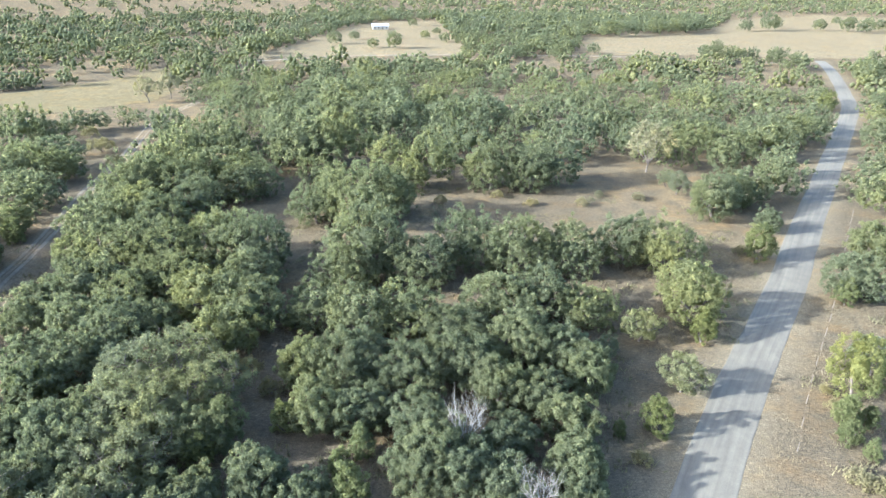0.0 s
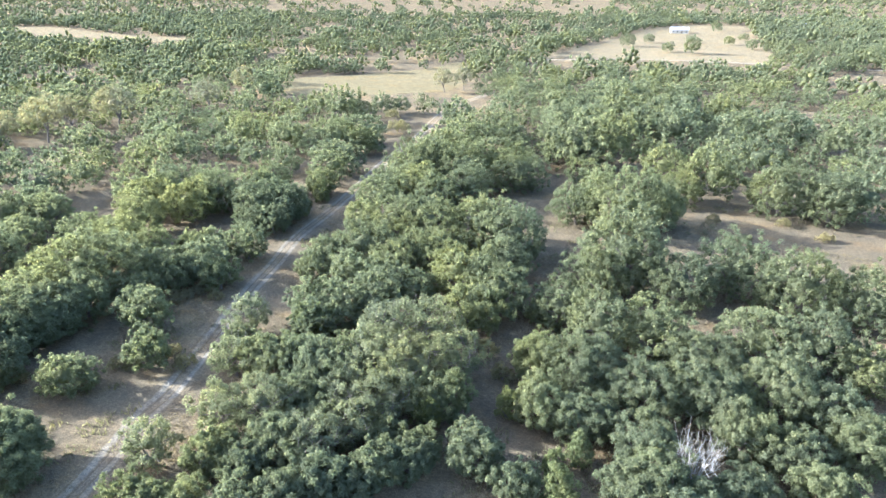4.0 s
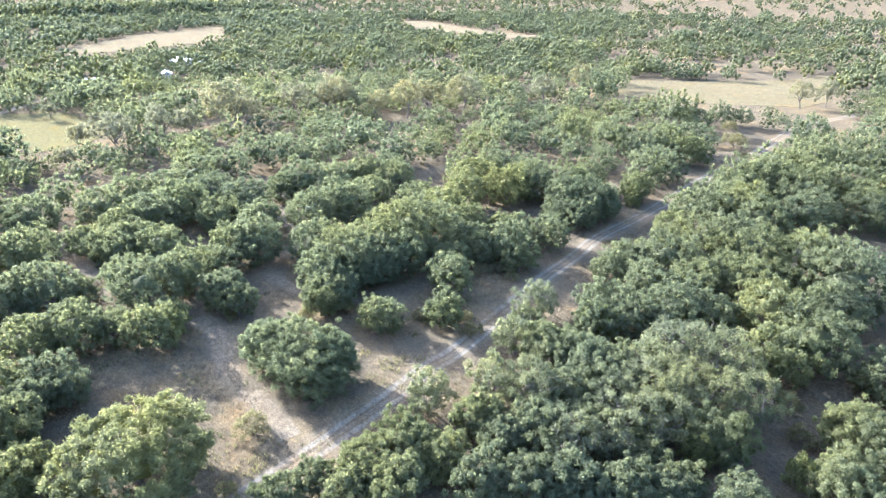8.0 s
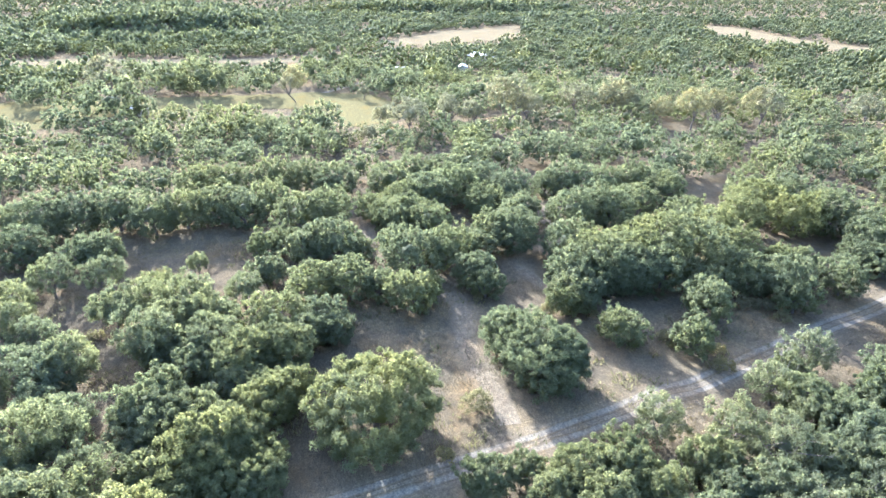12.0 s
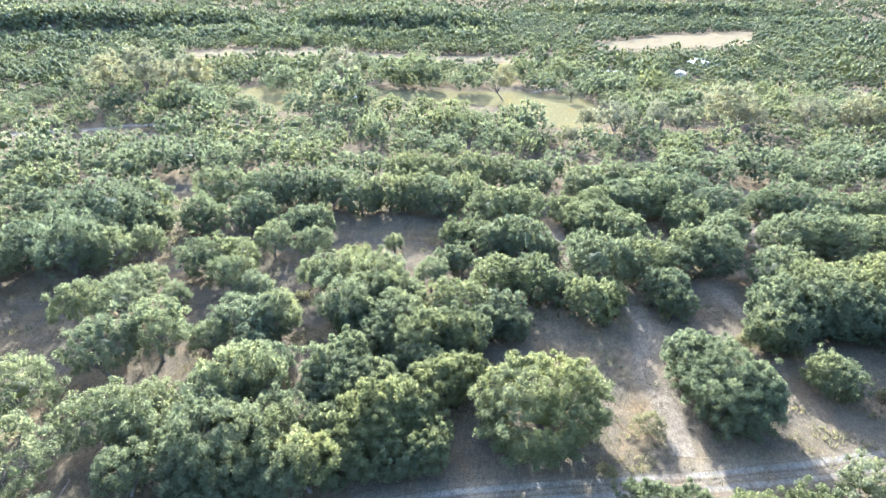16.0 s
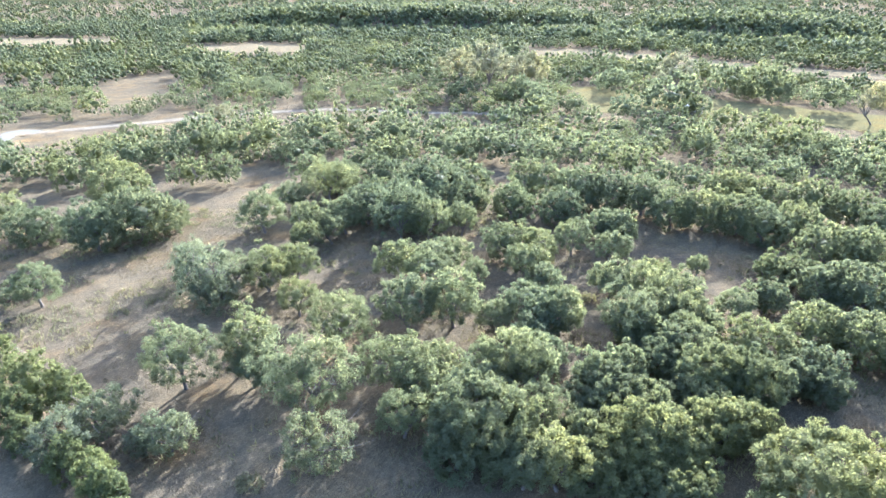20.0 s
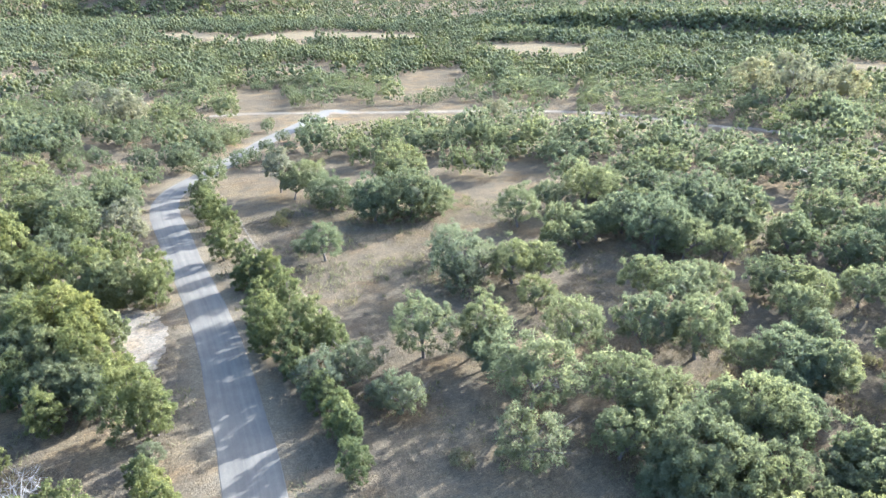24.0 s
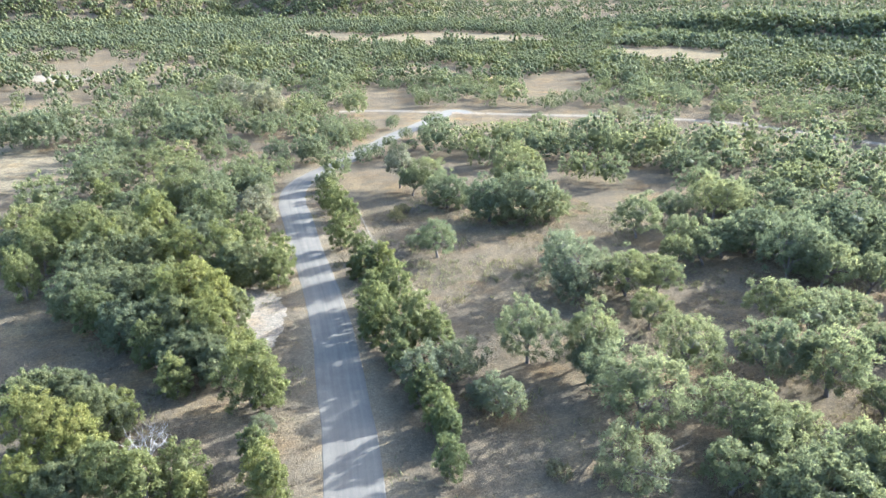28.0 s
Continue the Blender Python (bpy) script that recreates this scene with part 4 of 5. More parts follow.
COTTONWOODS_B = [
    (-255.3, -172.7, 3.2), (-253.8, -179.6, 3.9), (-225.6, -165.6, 7.7), (-247.2, -192.4, 3.4), (-111.5, -174.6, 4.1), (-30.3, -136.9, 3.7),
    (-4.7, -215.5, 4.7), (-1.3, -215.5, 6.5), (0.7, -115.8, 2.4), (2.6, -118.5, 3.3), (8.5, -271.9, 4.6), (51.9, 153.9, 5)]
SHRUBS_A = [
    (-0.6, 129.5, 1.5), (-20.4, 61.1, 1.3), (-24.4, 65.6, 1.6), (-85.5, 157.6, 2.2), (-95.4, 170, 3.2), (-107.8, 187.8, 2.6), (-47.9, 56.3, 1.2),
    (-49.2, 56.5, 1.5), (-67.4, 61.6, 1.1), (-71, 61.6, 1.3), (-71.8, 58.6, 1.3), (-57.7, 46.1, 1.2), (-61.5, 47.9, 0.9), (-63.8, 42.8, 0.7),
    (-65.1, 42.6, 1.1), (-65.3, 38.4, 1), (-73.4, 35.6, 0.8), (-74.8, 29, 1), (-55.4, 14.4, 1.9), (-81, 20.4, 0.8), (-48.3, 9.6, 0.9),
    (-97, -28.4, 1.2), (-78.5, -33, 1), (-24.2, -41.5, 1.1), (-27, -120, 1.6), (-46.2, -213.9, 1.6), (-24.8, -115.7, 1.8), (42.9, 46.5, 1.2),
    (41.3, 47.2, 1.1), (45.8, 58.9, 0.9), (46.4, 62.2, 0.7), (53.7, 102.7, 1.4)]
SHRUBS_B = [
    (72.2, 152.2, 2.9), (54.8, 124.8, 1.8), (20.6, 50, 0.9), (43.8, 132.5, 1.3), (35.4, 134.6, 1), (30.3, 128.3, 1.5), (19.2, 128.3, 1.2),
    (12.2, 133.5, 1.5), (5.4, 121.2, 1.2)]
DEAD_TREES = [
    (14, -54.5, 2), (8.6, 42.6, 1.7), (2.4, 50.2, 1.9)]
ALL_OAK_STAND = [OAK_STAND_A, OAK_STAND_B, OAK_STAND_C, OAK_STAND_D, OAK_STAND_E, OAK_STAND_F, OAK_STAND_G, OAK_STAND_H, OAK_STAND_I]
ALL_FAR_OAKS = [FAR_OAKS_A, FAR_OAKS_B, FAR_OAKS_C, FAR_OAKS_D, FAR_OAKS_E, FAR_OAKS_F, FAR_OAKS_G, FAR_OAKS_H, FAR_OAKS_I]
ALL_POST_OAKS = [POST_OAKS_A, POST_OAKS_B]
ALL_SHRUBS = [SHRUBS_A, SHRUBS_B]
ALL_JUNIPERS = [JUNIPERS_A, JUNIPERS_B, JUNIPERS_C]
ALL_COTTONWOODS = [COTTONWOODS_A, COTTONWOODS_B]
ALL_SCRUB_OAKS = [SCRUB_OAKS]


# ---- ground ----
def ground():
    rings = [0, 8, 16, 24, 32, 40, 50, 60, 75, 90, 110, 130, 160, 190, 230, 270, 320, 380, 440, 500, 560, 600, 630, 660, 690, 720, 760, 800, 850, 900, 960, 1030, 1100, 1200, 1350, 1500, 1700, 1950, 2300, 2800, 3500]
    turns = 240
    a = np.arange(turns) * 2 * np.pi / turns
    x = np.concatenate([[0.0]] + [r * np.sin(a) for r in rings[1:]])
    y = np.concatenate([[0.0]] + [r * np.cos(a) for r in rings[1:]])
    j = np.arange(turns)
    tri = np.stack([np.zeros(turns, int), 1 + (j + 1) % turns, 1 + j], 1)
    quads = np.concatenate([np.stack([1 + k * turns + j, 1 + k * turns + (j + 1) % turns, 1 + (k + 1) * turns + (j + 1) % turns, 1 + (k + 1) * turns + j], 1) for k in range(len(rings) - 2)])
    me = mesh_of("ground", np.stack([x, y, terrain(x, y)], 1), [tri, quads], [GROUND])
    tagged(new("ground", me), "dry tan grassland with grey leaf litter and bare soil", "ground", kind="structure")


def smooth_line(points, step):
    """Even steps along a curve through the points."""
    p = [Vector((*q, 0)) for q in points]
    p = [p[0] * 2 - p[1]] + p + [p[-1] * 2 - p[-2]]
    fine = []
    for i in range(1, len(p) - 2):
        for k in range(24):
            t = k / 24
            a, b, c, d = p[i - 1], p[i], p[i + 1], p[i + 2]
            fine.append(0.5 * (2 * b + (c - a) * t + (2 * a - 5 * b + 4 * c - d) * t * t + (3 * b - a - 3 * c + d) * t ** 3))
    fine.append(p[-2])
    out, left = [fine[0]], step
    for a, b in zip(fine, fine[1:]):
        left -= (b - a).length
        if left <= 0:
            out.append(b)
            left = step
    return out


def strip(name, points, width, lift, mat, shift=0.0, camber=0.0, step=2.0, ragged=0.0, seed=3):
    """A strip of ground cover with thickness along a curve."""
    rng = np.random.default_rng(seed)
    line = smooth_line(points, step)
    brim = 0.5 + 0.35 / width
    prof = [(-brim, -lift - 0.05), (-0.5, 0.0), (-0.25, camber * 0.7), (0.0, camber), (0.25, camber * 0.7), (0.5, 0.0), (brim, -lift - 0.05)]
    v, f = [], []
    wob = 0.0, 0.0
    for i, p in enumerate(line):
        way = (line[min(i + 1, len(line) - 1)] - line[max(i - 1, 0)]).normalized()
        side = Vector((way.y, -way.x, 0))
        wob = wob[0] * 0.8 + rng.normal() * ragged * 0.5, wob[1] * 0.8 + rng.normal() * ragged * 0.5
        for s, z in prof:
            o = s * width + shift + (wob[0] if s < -0.3 else wob[1] if s > 0.3 else 0)
            q = p + side * o
            v.append((q.x, q.y, float(terrain(q.x, q.y)) + lift + z))
    n = len(prof)
    for i in range(len(line) - 1):
        for s in range(n - 1):
            f.append((i * n + s, i * n + s + 1, (i + 1) * n + s + 1, (i + 1) * n + s))
    f = np.array(f)
    me = mesh_of(name, v, [f], [mat], smooth=False)
    uv = np.stack([np.array([prof[k % n][0] * (width if mat is CHIPSEAL else 1) for k in range(len(v))]), np.array([k // n * step for k in range(len(v))])], 1)
    me.uv_layers.new(name="UVMap").data.foreach_set("uv", uv[f.ravel()].ravel().astype(np.float32))
    return me


def patch(name, poly, lift, mat, label, category="field", ragged=0.08, seed=5):
    """A field: a level sheet with an uneven outline that follows the land."""
    rng = np.random.default_rng(seed)
    ring = []
    for (x0, y0), (x1, y1) in zip(poly, poly[1:] + poly[:1]):
        length = math.hypot(x1 - x0, y1 - y0)
        for k in range(12):
            t = k / 12
            o = rng.normal() * ragged * length * 0.4 if k else 0
            ring.append((x0 + (x1 - x0) * t - (y1 - y0) / length * o, y0 + (y1 - y0) * t + (x1 - x0) / length * o))
    bm = bmesh.new()
    top = [bm.verts.new((x, y, float(terrain(x, y)) + lift)) for x, y in ring]
    low = [bm.verts.new((x, y, float(terrain(x, y)) - 0.4)) for x, y in ring]
    bm.faces.new(top)
    for i in range(len(ring)):
        j = (i + 1) % len(ring)
        bm.faces.new((top[j], top[i], low[i], low[j]))
    bmesh.ops.recalc_face_normals(bm, faces=bm.faces)
    bmesh.ops.triangulate(bm, faces=[f for f in bm.faces if len(f.verts) > 4])
    me = bpy.data.meshes.new(name)
    bm.to_mesh(me)
    bm.free()
    me.materials.append(mat)
    return tagged(new(name, me), label, category, kind="structure")


ground()
tagged(new("verge", strip("verge", ROAD, 13.5, 0.03, VERGE, ragged=0.5)), "mown dry grass verge beside the road", "verge", kind="structure")
tagged(new("road", strip("road", ROAD, 5.5, 0.06, CHIPSEAL, camber=0.07, ragged=0.10)), "pale grey chip-seal country road with worn edges", "road", kind="structure")
tagged(new("side_road", strip("side_road", SIDE_ROAD, 6.0, 0.045, GRAVEL, camber=0.05, ragged=0.3)), "white caliche gravel side road", "road", kind="structure")
tagged(new("farm_road", strip("farm_road", FARM_ROAD, 6.0, 0.045, GRAVEL, camber=0.05, ragged=0.3)), "pale gravel farm road along the field", "road", kind="structure")


def two_ruts(name, points, width, gauge, label, lift=0.03, rut=1.15):
    bed = tagged(new(name, strip(name, points, width, lift, DIRT, ragged=0.6)), label, "track", kind="structure")
    for s in (-0.5, 0.5):
        part("rut", strip("rut", points, rut, lift + 0.02, GRAVEL, shift=s * gauge, step=1.5, ragged=0.12, seed=7 + int(s * 2)), bed, "pale worn wheel rut")


two_ruts("dirt_track", TRACK, 4.8, 1.9, "two-rut dirt track of pale caliche through the trees")
tagged(new("side_path", strip("side_path", SIDE_PATH, 4.6, 0.018, DIRT, ragged=0.7)), "faint sandy side path curving off the track", "path", kind="structure")
tagged(new("foot_path", strip("foot_path", FOOT_PATH, 3.4, 0.04, DIRT, ragged=0.5)), "worn sandy path between oaks", "path", kind="structure")
tagged(new("wood_path", strip("wood_path", WOOD_PATH, 3.4, 0.04, DIRT, ragged=0.5)), "worn sandy path between oaks", "path", kind="structure")
two_ruts("hill_track", HILL_TRACK, 2.6, 1.7, "short pale two-rut track on the grassy slope", 0.034, 0.45)
tagged(new("pull_off_path", strip("pull_off_path", PULL_OFF_PATH, 4.2, 0.045, DIRT, ragged=0.5)), "pale dirt lane leading off the pull-off", "path", kind="structure")
tagged(new("farm_lane", strip("farm_lane", FARM_LANE, 5.0, 0.08, GRAVEL, ragged=0.3)), "white gravel lane leading to far sheds", "lane", kind="structure")
patch("gravel_pull_off", PULL_OFF, 0.07, CALICHE, "bare white caliche pull-off beside the road", "pull-off", 0.12)
patch("hay_field", HAY_FIELD, 0.06, HAY, "broad mown hay field of pale straw")
patch("farm_field", FARM_FIELD, 0.06, HAY, "pale bare field round a far farmhouse")
patch("creek_meadow", CREEK_MEADOW, 0.06, DRY_MEADOW, "straw-coloured meadow behind the oak belt")
patch("river_meadow", RIVER_MEADOW, 0.06, MEADOW, "sunlit yellow-green meadow with tree shadows")
patch("far_pasture", FAR_PASTURE, 0.06, HAY, "distant pale pasture below the ridge")
patch("ridge_pasture", RIDGE_PASTURE, 0.06, HAY, "narrow pale pasture in front of the ridge")
patch("east_pasture", EAST_PASTURE, 0.06, HAY, "small straw-coloured pasture among far woods")
patch("valley_pasture", VALLEY_PASTURE, 0.06, HAY, "long straw-coloured pasture in the valley")
patch("west_field", WEST_FIELD, 0.06, HAY, "dry straw-coloured field among oaks")
patch("caliche_pad", CALICHE_PAD, 0.06, CALICHE, "bare white caliche pad among far trees", "clearing")
patch("distant_clearing", DISTANT_CLEARING, 0.06, HAY, "far bare clearing among trees")


# ---- trees set out ----
for number, rows in enumerate(ALL_OAK_STAND):
    live_oak.plant([q for q in rows if math.hypot(q[0], q[1]) < 72], number)
    outer_oak.plant([q for q in rows if math.hypot(q[0], q[1]) >= 72], number + 60)
for seed, kind, stands in ((17, open_oak, ALL_POST_OAKS), (21, grey_oak, ALL_SCRUB_OAKS), (25, juniper, ALL_JUNIPERS), (31, autumn_tree, ALL_COTTONWOODS), (35, shrub, ALL_SHRUBS)):
    for number, rows in enumerate(stands):
        kind.plant(rows, seed + number)
brush.plant(DEAD_TREES[:1], 27)
snag.plant(DEAD_TREES[1:], 26)


def far_shape(rng, r, lobes, leaves, leaf):
    """A distant crown: fewer and larger leafy lobes, the farther off it stands."""
    lobe = r * (0.46 if lobes < 6 else 0.36 if lobes < 14 else 0.27 if lobes < 30 else 0.19 if lobes < 60 else 0.125)
    return lobed_crown(rng, r * 0.95, 0.78, 0.5 + 0.64 * r, lobe, lobes, leaves, leaf, low=-0.75, core=0.55 if lobes > 30 else 0.74, inner=0.36, cull=0.0 if lobes < 14 else 0.5, spread=0.65)


def joined(name, rows, shapes, mat, label, category, seed):
    """Many trees too far to tell apart, as one mesh."""
    rng = np.random.default_rng(seed)
    v, tri, n = [], [], 0
    z = terrain([q[0] for q in rows], [q[1] for q in rows])
    for (x, y, r), h in zip(rows, z):
        sv, (st,) = shapes[rng.integers(len(shapes))]
        a, k = rng.uniform(0, 6.283), r * rng.uniform(0.9, 1.1)
        c, s = math.cos(a) * k, math.sin(a) * k
        w = sv @ np.array([[c, s, 0], [-s, c, 0], [0, 0, k * rng.uniform(0.9, 1.2)]])
        v.append((w + np.array([x, y, h])).astype(np.float32))
        tri.append(st + n)
        n += len(sv)
    me = mesh_of(name, np.concatenate(v), [np.concatenate(tri)], [mat])
    return tagged(new(name, me), label, category, kind="stuff")


def unit_shapes(r, lobes, leaves, leaf, count, seed):
    out = []
    for i in range(count):
        v, f = far_shape(np.random.default_rng(seed + i), r, lobes, leaves, leaf)
        out.append((v / r, f))
    return out


OPEN = [HAY_FIELD, FARM_FIELD, CREEK_MEADOW, RIVER_MEADOW, FAR_PASTURE, RIDGE_PASTURE, EAST_PASTURE, VALLEY_PASTURE, DISTANT_CLEARING, WEST_FIELD, CALICHE_PAD, GLADE_A, GLADE_B, GLADE_C]
LINES = [(smooth_line(ROAD, 6.0), 7.0), (smooth_line(SIDE_ROAD, 6.0), 6.0), (smooth_line(FARM_ROAD, 6.0), 6.0), (smooth_line(TRACK, 6.0), 4.0)]
PLACED = np.array([q for rows in ALL_OAK_STAND + ALL_FAR_OAKS + ALL_POST_OAKS + ALL_SCRUB_OAKS + ALL_JUNIPERS + ALL_COTTONWOODS for q in rows])


def scatter(seed, near, far, count, small, big, gap, clump, fill=0.84):
    """Places for woods between two distances: none on fields and roads, few on open land."""
    rng = np.random.default_rng(seed)
    d = np.sqrt(rng.uniform(near ** 2, far ** 2, count))
    a = np.radians(rng.uniform(-42, 207, count))
    x, y = -d * np.sin(a), d * np.cos(a)
    keep = np.ones(count, bool)
    for poly in OPEN:
        for nearer in (1.0, 0.95, 0.9):
            keep &= ~inside(x / nearer, y / nearer, poly)
    dens = np.array([noise.noise((q / clump, w / clump, 3.7)) for q, w in zip(x, y)])
    want = np.clip(fill + 1.5 * dens, 0.10 if far < 1000 else 0.4, 1.0)
    for poly, share in SPARSE_SHARES:
        want = np.where(inside(x, y, poly), want * share, want)
    keep &= rng.uniform(0, 1, count) < want
    for line, room in LINES:
        for p in line:
            for nearer in (1.0, 0.94, 0.89):
                keep &= (x - p.x * nearer) ** 2 + (y - p.y * nearer) ** 2 > room ** 2
    r = (small + (big - small) * rng.uniform(0, 1, count) ** 1.4) * rng.uniform(0.8, 1.1, count)
    rows, cells = [], {}
    for q in PLACED:
        cells.setdefault((int(q[0] // 12), int(q[1] // 12)), []).append(tuple(q))
    for q, w, e in zip(x[keep], y[keep], r[keep]):
        i, j = int(q // 12), int(w // 12)
        if any((q - o[0]) ** 2 + (w - o[1]) ** 2 < (gap * (e + o[2])) ** 2 for di in (-1, 0, 1) for dj in (-1, 0, 1) for o in cells.get((i + di, j + dj), ())):
            continue
        rows.append((q, w, e))
        cells.setdefault((i, j), []).append((q, w, e))
    return rows


SPARSE_SHARES = [(SAVANNA, 0.5), (HILLSIDE, 0.28), (ROAD_SLOPE, 0.2), (TRACK_OPENING, 0.12), (WEST_GLADES, 0.28)]
GROVE = unit_shapes(3.6, 110, 26, 0.22, 8, 200)
MIDDLE = unit_shapes(3.6, 44, 13, 0.29, 10, 300)
FAR = unit_shapes(3.8, 20, 7, 0.42, 10, 400)
OUTER = unit_shapes(3.8, 10, 6, 0.55, 8, 450)
REMOTE = unit_shapes(4.5, 5, 5, 0.8, 6, 500)
HILL = unit_shapes(4.5, 3, 4, 1.2, 6, 600)
joined("oak_grove", sum(ALL_FAR_OAKS, []), GROVE, OAK, "grove of live oaks with lumpy grey-green crowns", "trees", 31)
joined("oak_woodland", scatter(41, 165, 300, 12000, 2.2, 5.6, 0.76, 34, 0.68), MIDDLE, OAK, "open live oak woodland of grey-green crowns", "trees", 32)
FAR_ROWS = scatter(42, 300, 820, 42000, 2.6, 6.0, 0.68, 60, 0.85)
joined("far_woodland", [q for q in FAR_ROWS if math.hypot(q[0], q[1]) < 500], FAR, OAK, "distant woodland of dark green oaks and junipers", "woods", 33)
joined("valley_woodland", [q for q in FAR_ROWS if math.hypot(q[0], q[1]) >= 500], OUTER, OAK, "far dark green woodland of the valley floor", "woods", 37)
joined("ridge_woods", scatter(43, 820, 1500, 13000, 3.4, 6.0, 0.5, 120), REMOTE, OAK, "woods covering the far ridges", "woods", 34)
joined("hill_woods", scatter(44, 1500, 3400, 11000, 9.0, 16.0, 0.40, 300), HILL, OAK, "woods covering the far hills", "woods", 35)


def slope_trees(seed, share):
    """Trees close together up the faces of the ridges."""
    rng = np.random.default_rng(seed)
    rows = []
    for az, half, start, rise, high in RIDGES:
        n = int(share * half * 2)
        a = np.radians(rng.uniform(az - half, az + half, n))
        d = start + rng.uniform(-25, rise + 55, n)
        x, y = -d * np.sin(a), d * np.cos(a)
        rows += list(zip(x, y, rng.uniform(2.8, 5.6, n)))
    return rows


joined("slope_woods", slope_trees(45, 52), REMOTE, OAK, "dense dark woods on the shaded ridge slopes", "woods", 36)


# ---- low growth ----
def tufts(name, seed, count, far, mat, tall, blades, label, category, share):
    """Tufts of dry grass and weeds on the open ground, uneven and in drifts."""
    rng = np.random.default_rng(seed)
    d = np.sqrt(rng.uniform(30 ** 2, far ** 2, count))
    a = np.radians(rng.uniform(-42, 207, count))
    x, y = -d * np.sin(a), d * np.cos(a)
    dens = np.array([noise.noise((q / 9, w / 9, seed * 1.3)) + 0.5 * noise.noise((q / 2.5, w / 2.5, seed * 2.1)) for q, w in zip(x, y)])
    keep = dens > share
    for line, room in LINES[:1] + LINES[3:]:
        for p in line:
            keep &= (x - p.x) ** 2 + (y - p.y) ** 2 > (room * 0.62) ** 2
    x, y = x[keep], y[keep]
    n = len(x)
    at = np.repeat(np.stack([x, y, np.zeros(n)], 1), blades, 0)
    at[:, :2] += rng.normal(size=(n * blades, 2)) * tall * 0.9
    h = tall * rng.uniform(0.4, 1.3, n * blades)
    t = rng.uniform(0, 6.283, n * blades)
    w = h * 0.16
    side = np.stack([np.cos(t) * w, np.sin(t) * w, np.zeros_like(t)], 1)
    lean = np.stack([rng.normal(size=len(t)) * h * 0.5, rng.normal(size=len(t)) * h * 0.5, h], 1)
    v = np.stack([at - side, at + side, at + lean], 1).reshape(-1, 3)
    me = mesh_of(name, v, [np.arange(len(v)).reshape(-1, 3)], [mat])
    tagged(new(name, me), label, category, kind="stuff")


tufts("dry_grass", 51, 150000, 125, STRAW, 0.22, 4, "tufts of dry straw-coloured grass on open ground", "grass", 0.0)
tufts("weeds", 52, 22000, 140, BUSH, 0.5, 10, "low brownish weeds in the clearings", "weeds", 0.25)


# ---- farm buildings ----
def box(bm, x0, y0, z0, x1, y1, z1):
    m = Matrix.Translation(((x0 + x1) / 2, (y0 + y1) / 2, (z0 + z1) / 2)) @ Matrix.Diagonal((x1 - x0, y1 - y0, z1 - z0, 1))
    bmesh.ops.create_cube(bm, size=1, matrix=m)


def bm_part(name, bm, mat, parent, label=""):
    me = bpy.data.meshes.new(name)
    bm.to_mesh(me)
    bm.free()
    me.materials.append(mat)
    return part(name, me, parent, label)


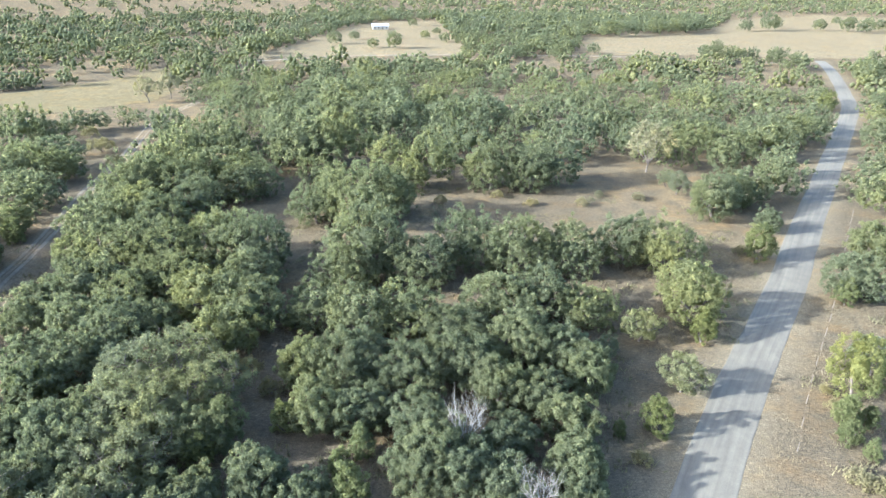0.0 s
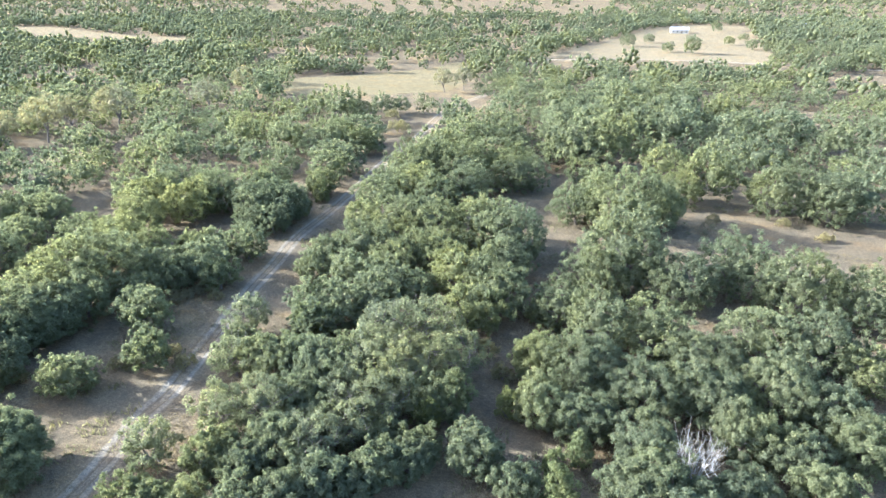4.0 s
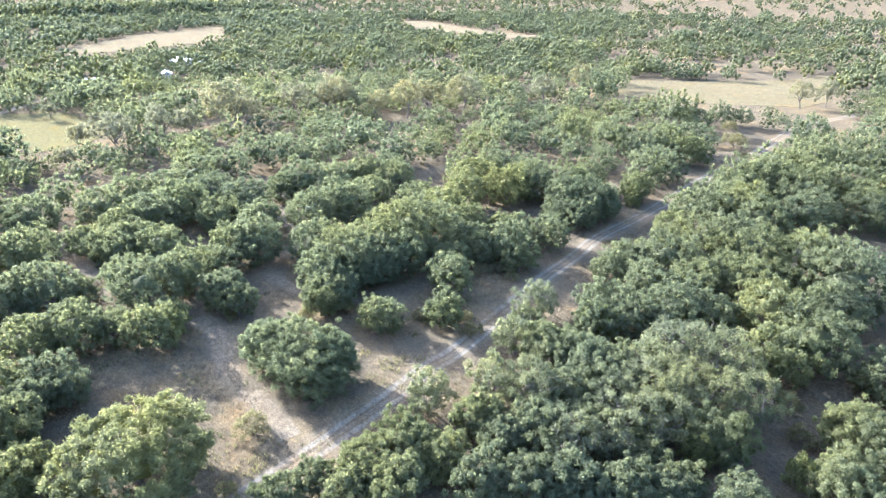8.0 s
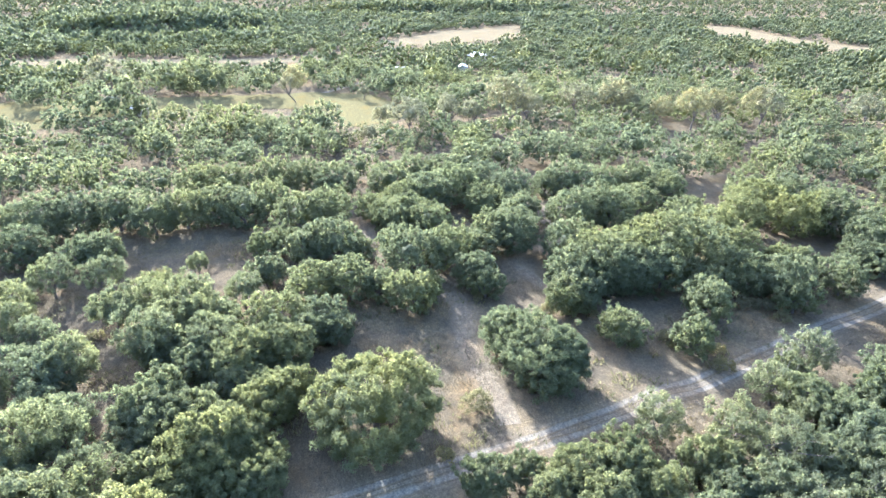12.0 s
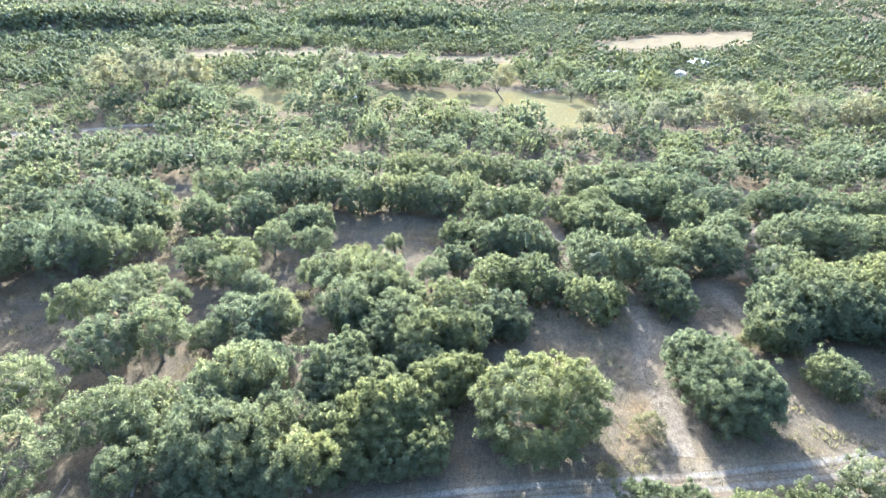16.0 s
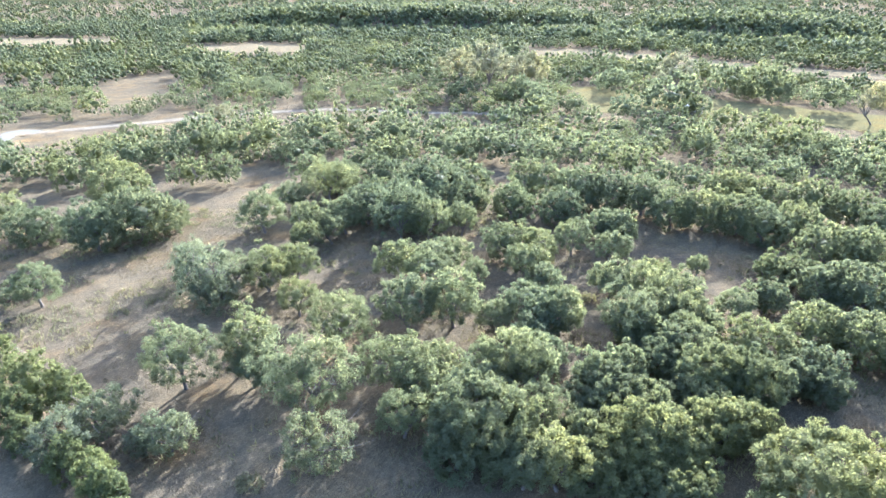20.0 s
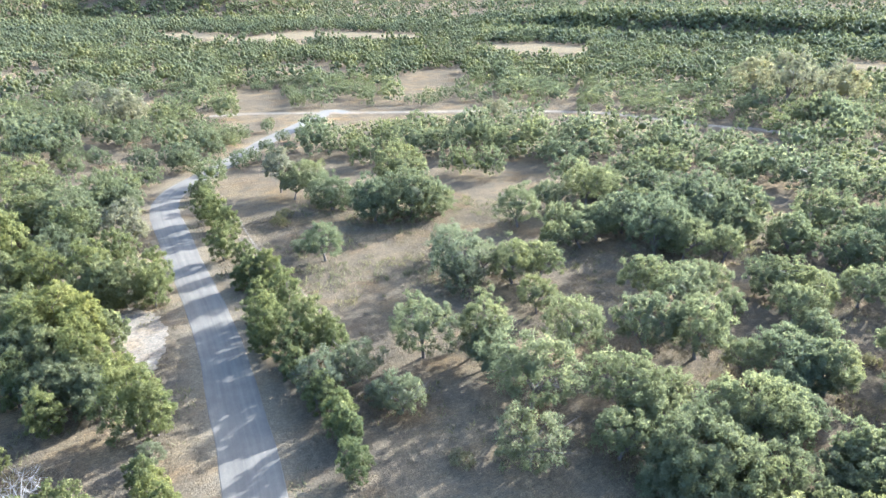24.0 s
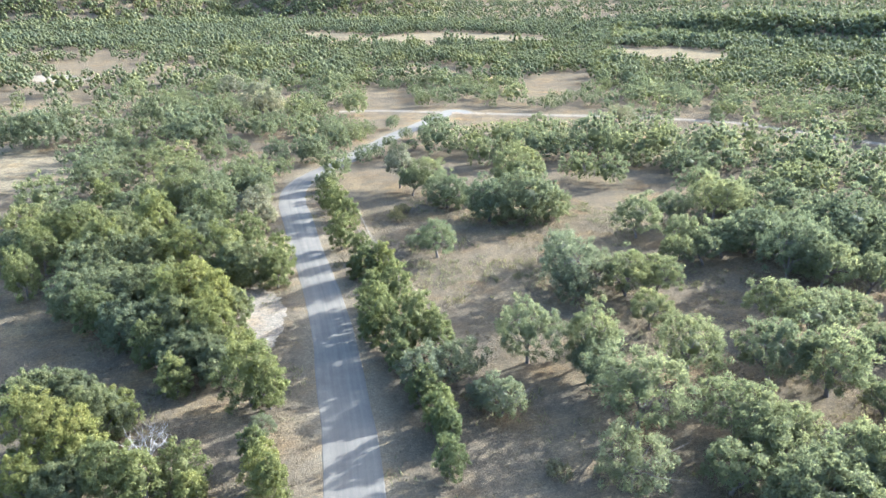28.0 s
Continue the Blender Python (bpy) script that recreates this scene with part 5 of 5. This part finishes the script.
def house(name, x, y, turn, long, deep, high, label, windows=3, porch=False):
    """A low house: walls, a gabled metal roof with eaves, a door and windows in frames."""
    h = tagged(new(name), label, "house")
    h.matrix_world = pose(x, y, float(terrain(x, y)), 0, 0, turn)
    bm = bmesh.new()
    box(bm, -long / 2, -deep / 2, -0.3, long / 2, deep / 2, high)
    for sx in (-1, 1):
        a, b, c = (bm.verts.new((sx * long / 2, q, z)) for q, z in ((-deep / 2, high), (deep / 2, high), (0, high + deep * 0.22)))
        bm.faces.new((a, b, c))
    bm_part("wall", bm, WALL, h)
    bm = bmesh.new()
    e, ridge = 0.5, high + deep * 0.22
    for sy in (-1, 1):
        low = high - 0.22 * e
        p = [bm.verts.new(q) for q in ((-long / 2 - e, sy * (deep / 2 + e), low), (long / 2 + e, sy * (deep / 2 + e), low), (long / 2 + e, 0, ridge + 0.08), (-long / 2 - e, 0, ridge + 0.08))]
        bm.faces.new(p if sy < 0 else p[::-1])
        q = [bm.verts.new((v.co.x, v.co.y, v.co.z + 0.12)) for v in p]
        bm.faces.new(q if sy < 0 else q[::-1])
        for i in range(4):
            bm.faces.new((p[i], p[(i + 1) % 4], q[(i + 1) % 4], q[i]))
    bmesh.ops.recalc_face_normals(bm, faces=bm.faces)
    roof = bm_part("roof", bm, ROOF, h, "pale sheet-metal gable roof")
    bm = bmesh.new()
    box(bm, long * 0.2, -0.4, ridge - 0.4, long * 0.2 + 0.7, 0.4, ridge + 0.7)
    bm_part("chimney", bm, WALL, roof)
    for side in (-1, 1):
        for i in range(windows):
            u = (i + 0.5) / windows * long - long / 2
            bm = bmesh.new()
            if i == windows // 2 and side < 0:
                box(bm, u - 0.5, side * deep / 2 - 0.06, 0, u + 0.5, side * deep / 2 + 0.06, 2.05)
                bm_part("door", bm, BARK, h)
                continue
            box(bm, u - 0.65, side * deep / 2 - 0.05, 0.9, u + 0.65, side * deep / 2 + 0.05, 2.1)
            w = bm_part("window", bm, WALL, h)
            bm = bmesh.new()
            box(bm, u - 0.55, side * deep / 2 - 0.07, 1.0, u + 0.55, side * deep / 2 + 0.07, 2.0)
            bm_part("pane", bm, GLASS, w, "dark window pane")
    if porch:
        bm = bmesh.new()
        box(bm, -long / 2, deep / 2 + 0.5, high - 0.5, long / 2, deep / 2 + 3.0, high - 0.38)
        bm_part("porch_roof", bm, ROOF, h)
        for i in range(4):
            bm = bmesh.new()
            u = -long / 2 + 0.3 + i * (long - 0.6) / 3
            box(bm, u - 0.08, deep / 2 + 2.75, -0.2, u + 0.08, deep / 2 + 2.91, high - 0.5)
            bm_part("post", bm, BARK, h)


for spec in HOUSES:
    house(*spec)


# ---- roadside fence ----
def fence(points, spacing, label):
    line = smooth_line(points, spacing)
    f = tagged(new("wire_fence"), label, "fence")
    f.matrix_world = pose(line[0].x, line[0].y, 0)
    v, q = limb([(0, 0, -0.3), (0, 0, 1.25)], [0.06, 0.05], 6)
    post = mesh_of("fence_post", v, [q], [BARK])
    for p in line:
        part("post", post, f).location = (p.x - line[0].x, p.y - line[0].y, 0)
    for z in (0.4, 0.75, 1.1):
        v, q = limb([(p.x - line[0].x, p.y - line[0].y, z) for p in line], [0.004] * len(line), 4)
        part("wire", mesh_of("fence_wire", v, [q], [BARK]), f)


fence(FENCE_LINE, 4.5, "ranch fence of weathered posts and wire beside the verge")
